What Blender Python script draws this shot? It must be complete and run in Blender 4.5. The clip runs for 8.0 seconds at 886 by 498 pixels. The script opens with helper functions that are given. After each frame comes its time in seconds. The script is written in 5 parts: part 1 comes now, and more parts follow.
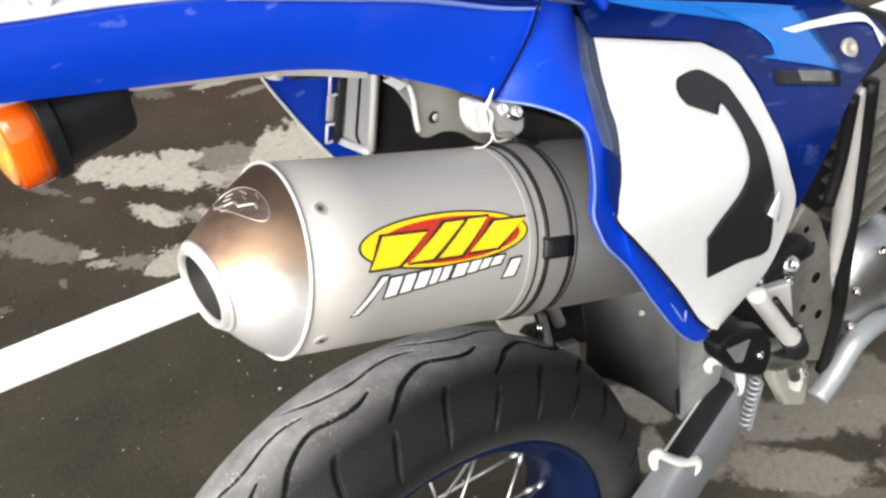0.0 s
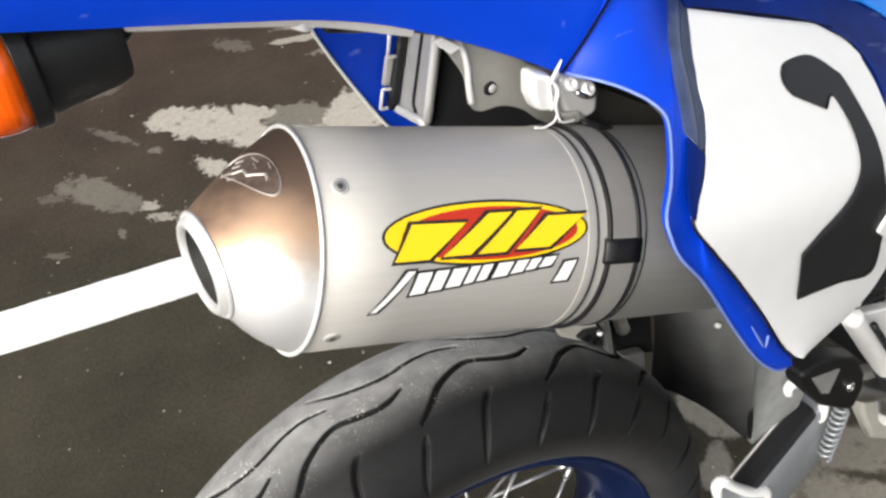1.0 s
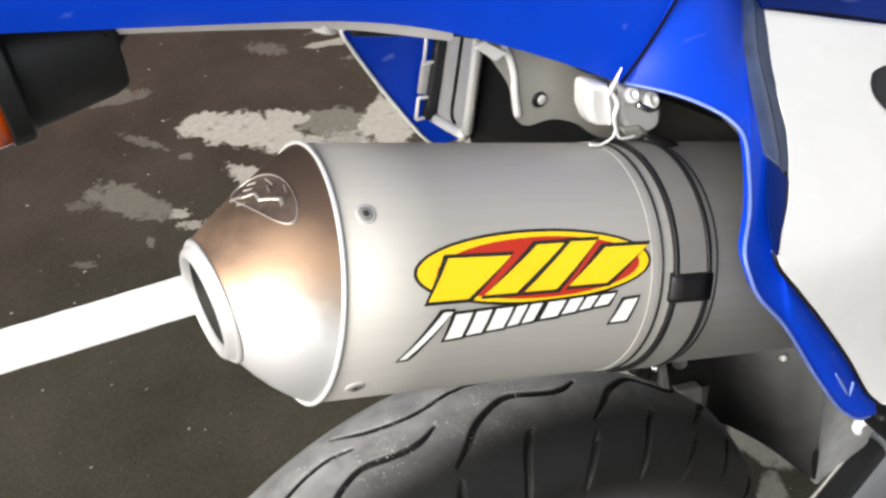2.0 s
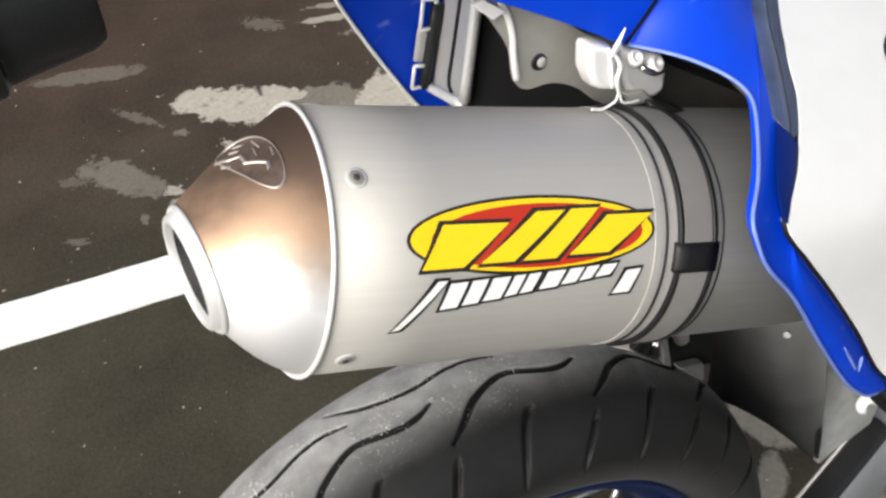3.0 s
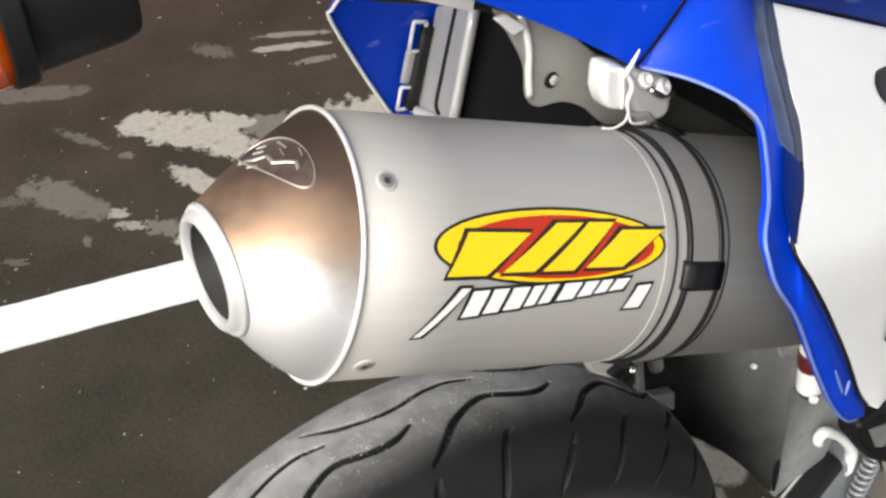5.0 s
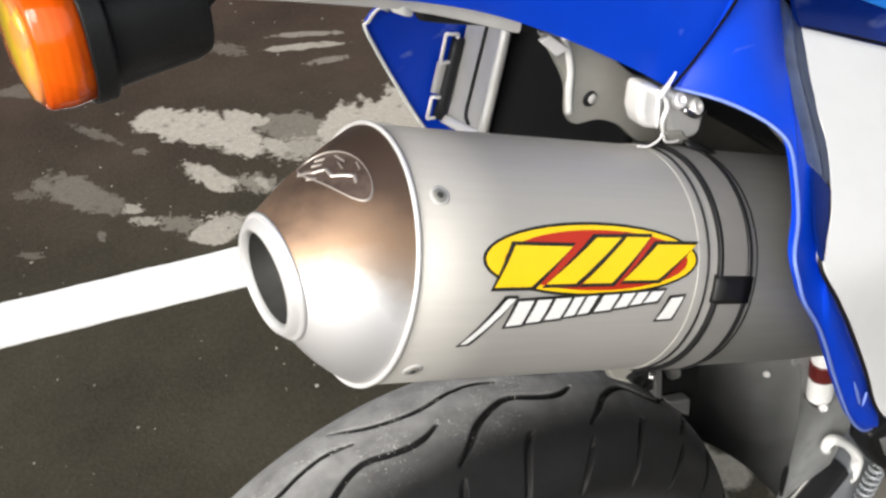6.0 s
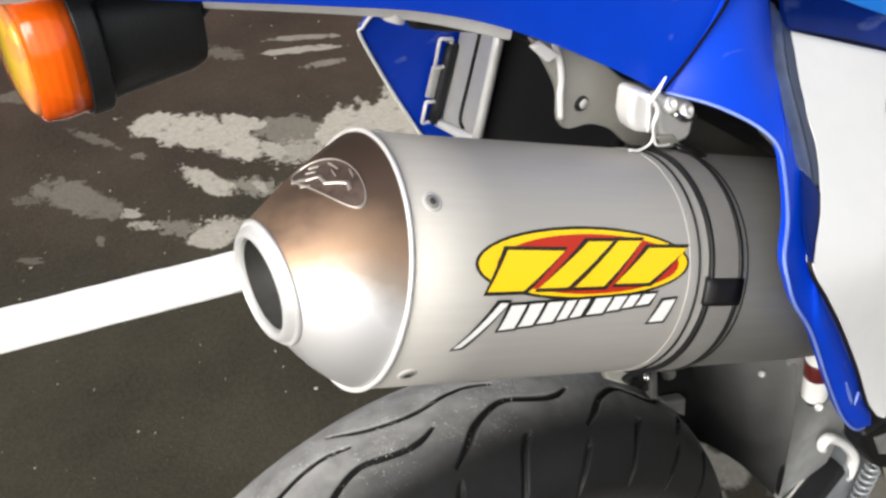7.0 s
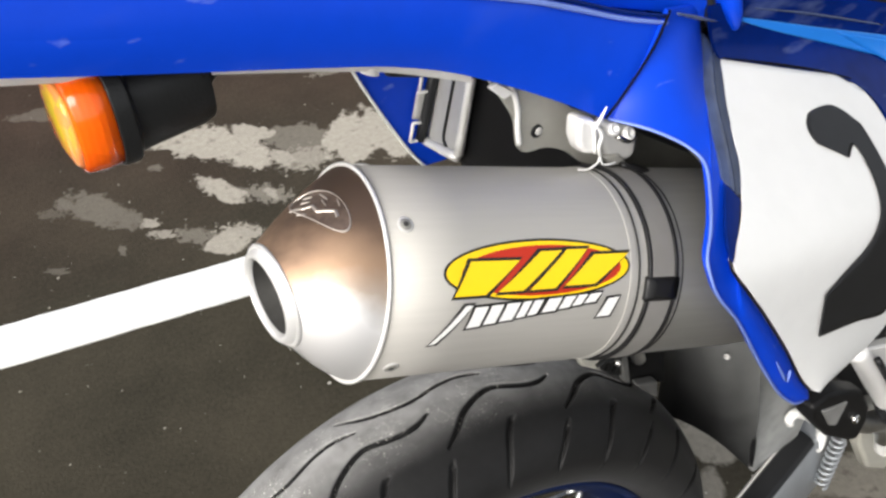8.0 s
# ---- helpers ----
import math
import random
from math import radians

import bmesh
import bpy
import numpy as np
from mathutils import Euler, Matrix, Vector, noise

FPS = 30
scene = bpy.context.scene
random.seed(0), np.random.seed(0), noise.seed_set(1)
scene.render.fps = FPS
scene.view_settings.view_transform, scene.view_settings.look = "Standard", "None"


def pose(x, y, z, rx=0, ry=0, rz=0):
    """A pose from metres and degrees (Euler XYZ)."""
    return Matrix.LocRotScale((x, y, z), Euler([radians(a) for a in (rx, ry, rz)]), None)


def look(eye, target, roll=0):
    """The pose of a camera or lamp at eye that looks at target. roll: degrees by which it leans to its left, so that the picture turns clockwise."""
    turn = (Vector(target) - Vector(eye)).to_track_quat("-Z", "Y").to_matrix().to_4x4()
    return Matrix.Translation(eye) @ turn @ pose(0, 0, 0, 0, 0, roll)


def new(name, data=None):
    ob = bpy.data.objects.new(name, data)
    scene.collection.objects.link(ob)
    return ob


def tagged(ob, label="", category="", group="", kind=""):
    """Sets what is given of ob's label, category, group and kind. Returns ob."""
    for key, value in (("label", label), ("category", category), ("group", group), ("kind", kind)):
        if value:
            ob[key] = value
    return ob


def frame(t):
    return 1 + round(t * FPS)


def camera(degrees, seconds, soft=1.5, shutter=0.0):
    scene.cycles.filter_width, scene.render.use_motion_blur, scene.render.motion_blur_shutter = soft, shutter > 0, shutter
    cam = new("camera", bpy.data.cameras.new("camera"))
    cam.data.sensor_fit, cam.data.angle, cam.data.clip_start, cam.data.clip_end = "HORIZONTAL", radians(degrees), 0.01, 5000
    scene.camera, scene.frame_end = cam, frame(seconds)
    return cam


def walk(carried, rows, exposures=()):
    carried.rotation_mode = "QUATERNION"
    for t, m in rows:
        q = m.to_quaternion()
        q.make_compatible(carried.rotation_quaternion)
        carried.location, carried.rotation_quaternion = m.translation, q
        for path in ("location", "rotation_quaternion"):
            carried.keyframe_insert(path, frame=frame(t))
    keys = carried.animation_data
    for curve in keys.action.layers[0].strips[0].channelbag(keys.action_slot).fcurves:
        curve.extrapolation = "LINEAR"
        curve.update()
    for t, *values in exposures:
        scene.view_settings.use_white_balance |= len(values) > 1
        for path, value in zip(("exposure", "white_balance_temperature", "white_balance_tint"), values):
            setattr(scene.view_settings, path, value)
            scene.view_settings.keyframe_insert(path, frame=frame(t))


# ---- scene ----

# ------------------------------------------------------------------ camera
cam = camera(47.0, 8.0, soft=2.6)
ROWS = [
    (0.0, -0.2811, -0.4278, 1.356, 46.01, 1.88, -37.87),
    (0.1, -0.2697, -0.422, 1.3478, 46.72, 1.59, -37.15),
    (0.2, -0.2588, -0.4163, 1.3397, 47.18, 1.54, -36.21),
    (0.3, -0.2486, -0.4108, 1.3319, 47.04, 2.36, -34.36),
    (0.4, -0.2397, -0.4055, 1.3246, 46.2, 2.49, -33.3),
    (0.5, -0.2323, -0.4004, 1.3179, 45.53, 2.51, -32.43),
    (0.8, -0.2199, -0.3867, 1.3023, 45.1, 1.74, -31.68),
    (1.0, -0.2153, -0.3775, 1.2957, 44.64, 1.78, -31.23),
    (1.2, -0.2098, -0.3671, 1.2914, 44.18, 1.85, -30.87),
    (1.4, -0.2027, -0.3551, 1.2859, 44.36, 1.81, -30.64),
    (1.5, -0.1987, -0.3485, 1.2815, 44.89, 2.23, -30.11),
    (1.7, -0.191, -0.335, 1.2691, 45.18, 2.76, -29.45),
    (2.8, -0.1809, -0.3123, 1.2354, 43.87, 2.63, -29.28),
    (3.0, -0.1796, -0.3129, 1.2338, 43.89, 2.69, -29.29),
    (3.2, -0.1817, -0.3129, 1.2325, 43.13, 2.85, -28.79),
    (3.3, -0.1836, -0.3128, 1.2319, 43.15, 2.88, -28.47),
    (3.5, -0.1877, -0.3126, 1.2307, 43.41, 2.6, -28.31),
    (3.8, -0.1907, -0.3111, 1.2286, 43.44, 2.48, -28.37),
    (4.0, -0.1918, -0.3082, 1.2262, 43.43, 2.63, -28.22),
    (4.3, -0.1953, -0.3015, 1.221, 45.65, 2.43, -28.89),
    (4.4, -0.1975, -0.2999, 1.2198, 46.49, 1.69, -29.65),
    (4.5, -0.2004, -0.2993, 1.2193, 46.27, 0.82, -30.22),
    (4.7, -0.2086, -0.3, 1.2197, 46.23, -0.95, -31.02),
    (5.8, -0.2512, -0.2979, 1.2401, 46.13, -2.38, -30.41),
    (6.0, -0.2512, -0.2977, 1.2428, 46.07, -2.54, -30.44),
    (6.5, -0.2503, -0.2969, 1.2456, 46.24, -2.25, -30.96),
    (7.0, -0.25, -0.3013, 1.2484, 46.12, -2.22, -30.78),
    (7.2, -0.2496, -0.3081, 1.2539, 45.87, -2.16, -30.73),
    (7.5, -0.2491, -0.3247, 1.2715, 45.12, -2.43, -31.35),
    (7.6, -0.2499, -0.3318, 1.2803, 45.41, -1.9, -31.09),
    (7.7, -0.2521, -0.3396, 1.2903, 46.0, -1.43, -31.02),
    (7.8, -0.2553, -0.3478, 1.3013, 46.49, -0.77, -30.85),
    (7.9, -0.2592, -0.3563, 1.313, 46.17, -0.65, -31.31),
    (8.0, -0.2635, -0.365, 1.3249, 45.66, -0.23, -31.48),
]
walk(cam, [(t, pose(x, y, z, rx, ry, rz)) for t, x, y, z, rx, ry, rz in ROWS], exposures=[(0.0, 0.86), (1.0, 0.75), (3.5, 0.65), (7.0, 0.60), (8.0, 0.68)])

# ------------------------------------------------------------------ light
SUN_ELEVATION, SUN_FROM = radians(37), Vector((-0.91, -0.41, 0.0)).normalized()
world = bpy.data.worlds.new("sky")
world.use_nodes = True
scene.world = world
wn = world.node_tree
wn.nodes.clear()
sky = wn.nodes.new("ShaderNodeTexSky")
sky.sky_type, sky.sun_disc = "NISHITA", False
sky.sun_elevation = SUN_ELEVATION
sky.sun_rotation = math.atan2(SUN_FROM.x, SUN_FROM.y)
sky.dust_density = 3.0
sky_bg = wn.nodes.new("ShaderNodeBackground")
sky_bg.inputs["Strength"].default_value = 0.118
sky_out = wn.nodes.new("ShaderNodeOutputWorld")
overcast = wn.nodes.new("ShaderNodeHueSaturation")
overcast.inputs["Saturation"].default_value = 0.25
wn.links.new(sky.outputs[0], overcast.inputs["Color"])
wn.links.new(overcast.outputs[0], sky_bg.inputs[0])
wn.links.new(sky_bg.outputs[0], sky_out.inputs[0])

sun_data = bpy.data.lights.new("sun", "SUN")
sun_data.energy, sun_data.angle, sun_data.color = 2.2, radians(42), (1.0, 0.95, 0.88)
sun = new("sun", sun_data)
to_sun = SUN_FROM * math.cos(SUN_ELEVATION) + Vector((0, 0, math.sin(SUN_ELEVATION)))
sun.matrix_world = look(to_sun * 10, (0, 0, 0))


# ------------------------------------------------------------------ materials
def material(name, colour, rough=0.5, metal=0.0, grain=0.12, grain_scale=60.0, blotch=0.1, blotch_scale=6.0,
             bump=0.0, bump_scale=300.0, rough_spread=0.1, stretch=(1, 1, 1), coat=0.0, spec=0.5):
    """A surface with colour variation at two scales, uneven gloss and a fine relief, in metres of the object's own space."""
    m = bpy.data.materials.new(name)
    m.use_nodes = True
    nt = m.node_tree
    b = nt.nodes["Principled BSDF"]
    tc = nt.nodes.new("ShaderNodeTexCoord")
    mp = nt.nodes.new("ShaderNodeMapping")
    mp.inputs["Scale"].default_value = stretch
    nt.links.new(tc.outputs["Object"], mp.inputs["Vector"])

    def tex(scale, detail):
        n = nt.nodes.new("ShaderNodeTexNoise")
        n.inputs["Scale"].default_value, n.inputs["Detail"].default_value = scale, detail
        nt.links.new(mp.outputs[0], n.inputs["Vector"])
        return n.outputs["Fac"]

    fine, coarse = tex(grain_scale, 6), tex(blotch_scale, 4)

    def scaled(src, amount):
        r = nt.nodes.new("ShaderNodeMapRange")
        r.inputs["From Min"].default_value, r.inputs["From Max"].default_value = 0.25, 0.75
        r.inputs["To Min"].default_value, r.inputs["To Max"].default_value = 1 - amount, 1 + amount
        nt.links.new(src, r.inputs["Value"])
        return r.outputs[0]

    mul = nt.nodes.new("ShaderNodeMath")
    mul.operation = "MULTIPLY"
    nt.links.new(scaled(fine, grain), mul.inputs[0])
    nt.links.new(scaled(coarse, blotch), mul.inputs[1])
    mix = nt.nodes.new("ShaderNodeVectorMath")
    mix.operation = "SCALE"
    mix.inputs[0].default_value = colour
    nt.links.new(mul.outputs[0], mix.inputs["Scale"])
    nt.links.new(mix.outputs[0], b.inputs["Base Color"])
    rr = nt.nodes.new("ShaderNodeMapRange")
    rr.inputs["To Min"].default_value, rr.inputs["To Max"].default_value = max(0.02, rough - rough_spread), min(1, rough + rough_spread)
    nt.links.new(coarse, rr.inputs["Value"])
    nt.links.new(rr.outputs[0], b.inputs["Roughness"])
    b.inputs["Metallic"].default_value = metal
    b.inputs["Coat Weight"].default_value = coat
    b.inputs["Coat Roughness"].default_value = 0.08
    b.inputs["Specular IOR Level"].default_value = spec
    if bump:
        bp = nt.nodes.new("ShaderNodeBump")
        bp.inputs["Strength"].default_value, bp.inputs["Distance"].default_value = bump, 0.002
        nt.links.new(tex(bump_scale, 5), bp.inputs["Height"])
        nt.links.new(bp.outputs[0], b.inputs["Normal"])
    return m


BLUE = material("blue_plastic", (0.001, 0.047, 0.54), rough=0.38, grain=0.04, blotch=0.08, coat=0.0, rough_spread=0.08, spec=0.24)


def scuffed(m, colour, scale=(28, 150, 60), low=0.665, high=0.76, most=0.45):
    """Adds sparse pale rub marks to a surface, longer than they are wide."""
    nt = m.node_tree
    b = nt.nodes["Principled BSDF"]
    clean = b.inputs["Base Color"].links[0].from_socket
    tc = nt.nodes.new("ShaderNodeTexCoord")
    mp = nt.nodes.new("ShaderNodeMapping")
    mp.inputs["Rotation"].default_value = (0.2, 0.5, 0.3)
    mp.inputs["Scale"].default_value = scale
    n = nt.nodes.new("ShaderNodeTexNoise")
    n.inputs["Scale"].default_value, n.inputs["Detail"].default_value = 1.0, 4
    r = nt.nodes.new("ShaderNodeMapRange")
    for key, value in (("From Min", low), ("From Max", high), ("To Min", 0.0), ("To Max", most)):
        r.inputs[key].default_value = value
    mix = nt.nodes.new("ShaderNodeMix")
    mix.data_type = "RGBA"
    mix.inputs["B"].default_value = (*colour, 1)
    nt.links.new(tc.outputs["Object"], mp.inputs["Vector"])
    nt.links.new(mp.outputs[0], n.inputs["Vector"])
    nt.links.new(n.outputs["Fac"], r.inputs["Value"])
    nt.links.new(r.outputs[0], mix.inputs["Factor"])
    nt.links.new(clean, mix.inputs["A"])
    nt.links.new(mix.outputs["Result"], b.inputs["Base Color"])


scuffed(BLUE, (0.30, 0.38, 0.70))
scuffed(BLUE, (0.10, 0.16, 0.50), scale=(7, 34, 15), low=0.56, high=0.74, most=0.20)
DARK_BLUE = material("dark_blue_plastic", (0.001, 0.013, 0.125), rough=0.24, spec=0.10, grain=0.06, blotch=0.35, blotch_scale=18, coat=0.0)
LIGHT_BLUE = material("light_blue_decal", (0.012, 0.17, 0.62), rough=0.3, grain=0.04, blotch=0.08)
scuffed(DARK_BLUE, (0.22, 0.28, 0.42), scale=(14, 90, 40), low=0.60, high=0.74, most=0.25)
WHITE = material("white_plastic", (0.72, 0.725, 0.72), rough=0.4, grain=0.02, blotch=0.03)
CHARCOAL = material("charcoal_vinyl", (0.016, 0.0165, 0.018), spec=0.25, rough=0.4, grain=0.1)
BLACK = material("black_plastic", (0.008, 0.008, 0.0085), spec=0.22, rough=0.45, grain=0.2, bump=0.15, bump_scale=900)
SMOKE = material("dark_grey_plastic", (0.011, 0.0115, 0.012), spec=0.3, rough=0.34, grain=0.15, blotch=0.3, bump=0.15, bump_scale=700)
TYRE_R, TYRE_HALF, TYRE_DROP = 0.314, 0.0765, 0.047


def tyre_rubber():
    """Black rubber, dusty on the crown; light on the left and shade on the right shoulder are put into the grey too
    (object space: y across the tyre).
    """
    m = material("tyre_rubber", (0.0145, 0.0145, 0.0147), spec=0.15, rough=0.5, grain=0.12, grain_scale=140, blotch=0.3, blotch_scale=11, bump=0.06, bump_scale=600, rough_spread=0.1)
    nt = m.node_tree
    b = nt.nodes["Principled BSDF"]
    old = b.inputs["Base Color"].links[0].from_socket
    tc = nt.nodes.new("ShaderNodeTexCoord")
    sep = nt.nodes.new("ShaderNodeSeparateXYZ")
    nt.links.new(tc.outputs["Object"], sep.inputs[0])
    # dust on the crown, plus the light from the left painted across the tread
    lit_wear = nt.nodes.new("ShaderNodeMapRange")
    lit_wear.interpolation_type = "SMOOTHSTEP"
    for key, value in (("From Min", -0.046), ("From Max", 0.018), ("To Min", 0.0), ("To Max", 1.0)):
        lit_wear.inputs[key].default_value = value
    nt.links.new(sep.outputs["Y"], lit_wear.inputs["Value"])
    dust = nt.nodes.new("ShaderNodeTexNoise")
    dust.inputs["Scale"].default_value, dust.inputs["Detail"].default_value = 45, 8
    nt.links.new(tc.outputs["Object"], dust.inputs["Vector"])
    patchy = nt.nodes.new("ShaderNodeMapRange")
    for key, value in (("From Min", 0.3), ("From Max", 0.65), ("To Min", 0.55), ("To Max", 1.0)):
        patchy.inputs[key].default_value = value
    nt.links.new(dust.outputs["Fac"], patchy.inputs["Value"])
    def op(kind, a, c):
        n = nt.nodes.new("ShaderNodeMath")
        n.operation = kind
        for i, v in enumerate((a, c)):
            if isinstance(v, (int, float)):
                n.inputs[i].default_value = v
            else:
                nt.links.new(v, n.inputs[i])
        return n.outputs[0]
    # the grey lies on the tread's face alone: below it, in the grooves, the rubber stays black
    out = op("SQRT", op("ADD", op("MULTIPLY", sep.outputs["X"], sep.outputs["X"]), op("MULTIPLY", sep.outputs["Z"], sep.outputs["Z"])), 0)
    u = op("DIVIDE", sep.outputs["Y"], TYRE_HALF)
    root = op("SQRT", op("SUBTRACT", 1.0, op("MULTIPLY", op("MULTIPLY", u, u), 0.98)), 0)
    crown = op("SUBTRACT", TYRE_R, op("MULTIPLY", op("SUBTRACT", 1.0, root), TYRE_DROP / (1 - math.sqrt(0.02))))
    face = nt.nodes.new("ShaderNodeMapRange")
    for key, value in (("From Min", 0.0005), ("From Max", 0.0018), ("To Min", 1.0), ("To Max", 0.0)):
        face.inputs[key].default_value = value
    nt.links.new(op("SUBTRACT", crown, out), face.inputs["Value"])
    # the sidewall's soft highlight near the rim, painted as a faint grey
    side = nt.nodes.new("ShaderNodeMapRange")
    for key, value in (("From Min", 0.240), ("From Max", 0.266), ("To Min", 0.07), ("To Max", 0.0)):
        side.inputs[key].default_value = value
    nt.links.new(out, side.inputs["Value"])
    amount = nt.nodes.new("ShaderNodeMath")
    amount.operation = "MULTIPLY"
    nt.links.new(op("MAXIMUM", op("MULTIPLY", lit_wear.outputs[0], face.outputs[0]), side.outputs[0]), amount.inputs[0])
    nt.links.new(patchy.outputs[0], amount.inputs[1])
    grit = nt.nodes.new("ShaderNodeTexNoise")
    grit.inputs["Scale"].default_value, grit.inputs["Detail"].default_value = 560, 2
    nt.links.new(tc.outputs["Object"], grit.inputs["Vector"])
    spots = nt.nodes.new("ShaderNodeMapRange")
    for key, value in (("From Min", 0.635), ("From Max", 0.68), ("To Min", 0.0), ("To Max", 1.0)):
        spots.inputs[key].default_value = value
    nt.links.new(grit.outputs["Fac"], spots.inputs["Value"])
    worn = nt.nodes.new("ShaderNodeMix")
    worn.data_type = "RGBA"
    worn.inputs["B"].default_value = (0.35, 0.345, 0.335, 1)
    nt.links.new(amount.outputs[0], worn.inputs["Factor"])
    nt.links.new(old, worn.inputs["A"])
    both = nt.nodes.new("ShaderNodeMath")
    both.operation = "MULTIPLY"
    # crumbs stick in clusters along the crown
    bunch = nt.nodes.new("ShaderNodeTexNoise")
    bunch.inputs["Scale"].default_value, bunch.inputs["Detail"].default_value = 38, 3
    nt.links.new(tc.outputs["Object"], bunch.inputs["Vector"])
    thick = nt.nodes.new("ShaderNodeMapRange")
    for key, value in (("From Min", 0.47), ("From Max", 0.58), ("To Min", 0.0), ("To Max", 1.0)):
        thick.inputs[key].default_value = value
    nt.links.new(bunch.outputs["Fac"], thick.inputs["Value"])
    nt.links.new(op("MULTIPLY", spots.outputs[0], thick.outputs[0]), both.inputs[0])
    nt.links.new(lit_wear.outputs[0], both.inputs[1])
    last = nt.nodes.new("ShaderNodeMix")
    last.data_type = "RGBA"
    last.inputs["B"].default_value = (0.74, 0.72, 0.66, 1)
    nt.links.new(both.outputs[0], last.inputs["Factor"])
    nt.links.new(worn.outputs["Result"], last.inputs["A"])
    nt.links.new(last.outputs["Result"], b.inputs["Base Color"])
    b.inputs["Sheen Weight"].default_value, b.inputs["Sheen Roughness"].default_value = 0.03, 0.4
    return m


RUBBER = tyre_rubber()
GROOVE = material("groove_rubber", (0.005, 0.005, 0.005), spec=0.1, rough=0.85, grain=0.2)
TITAN = material("brushed_titanium", (0.455, 0.442, 0.412), rough=0.6, metal=0.35, grain=0.03, grain_scale=260, blotch=0.06, blotch_scale=9,
                 stretch=(1, 1, 0.06), rough_spread=0.05, bump=0.04, bump_scale=900)
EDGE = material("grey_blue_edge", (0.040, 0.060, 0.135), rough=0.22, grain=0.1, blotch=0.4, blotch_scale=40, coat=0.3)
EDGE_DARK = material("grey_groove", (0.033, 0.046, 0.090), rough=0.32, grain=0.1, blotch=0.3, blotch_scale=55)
BEAD = material("bright_lip", (0.88, 0.87, 0.85), rough=0.42, metal=0.35, grain=0.04, blotch=0.05)
ARM = material("silver_paint", (0.33, 0.35, 0.37), rough=0.38, metal=0.4, grain=0.06, blotch=0.08)
STEEL = material("bright_steel", (0.72, 0.71, 0.69), rough=0.24, metal=1.0, grain=0.06, blotch=0.1, blotch_scale=20)
ALU = material("cast_aluminium", (0.62, 0.62, 0.61), rough=0.36, metal=1.0, grain=0.1, grain_scale=120, blotch=0.15, blotch_scale=18, bump=0.2, bump_scale=500)
SATIN = material("satin_alloy_plate", (0.345, 0.338, 0.305), rough=0.5, metal=0.4, grain=0.08, blotch=0.12)
GREY = material("grey_enamel", (0.46, 0.455, 0.44), rough=0.45, metal=0.2, grain=0.08, blotch=0.15)
RAIL = material("dull_grey_rail", (0.60, 0.59, 0.57), rough=0.5, grain=0.08, blotch=0.15)
RING = material("turned_steel_ring", (0.90, 0.895, 0.88), rough=0.34, metal=0.5, grain=0.04, blotch=0.06)
MAROON = material("dark_red_band", (0.10, 0.012, 0.010), rough=0.4)
CASTING = material("dull_casting", (0.20, 0.19, 0.17), rough=0.5, metal=0.3, grain=0.2, grain_scale=120, blotch=0.3, blotch_scale=25, bump=0.3, bump_scale=300)
STRAP = material("steel_strap", (0.23, 0.222, 0.21), rough=0.65, metal=0.2, grain=0.06, blotch=0.1)
BEIGE = material("beige_alloy", (0.38, 0.37, 0.325), rough=0.5, metal=0.1, grain=0.08, blotch=0.12)
DUSTY = material("dusty_alloy", (0.25, 0.255, 0.25), rough=0.55, metal=0.1, grain=0.15, blotch=0.35, blotch_scale=14)
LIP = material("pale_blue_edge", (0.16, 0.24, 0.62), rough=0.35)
ARCH_GREY = material("arch_inside_grey", (0.10, 0.10, 0.09), rough=0.5, metal=0.2, grain=0.1, blotch=0.2, blotch_scale=20)
DIM = material("dim_grey_casting", (0.06, 0.06, 0.058), rough=0.6, grain=0.2, blotch=0.2, blotch_scale=20)
SOOT = material("sooty_steel", (0.045, 0.044, 0.041), rough=0.7, grain=0.3, grain_scale=90, blotch=0.3, blotch_scale=40)
PAD = material("grey_rubber_pad", (0.17, 0.17, 0.165), rough=0.6, grain=0.2)
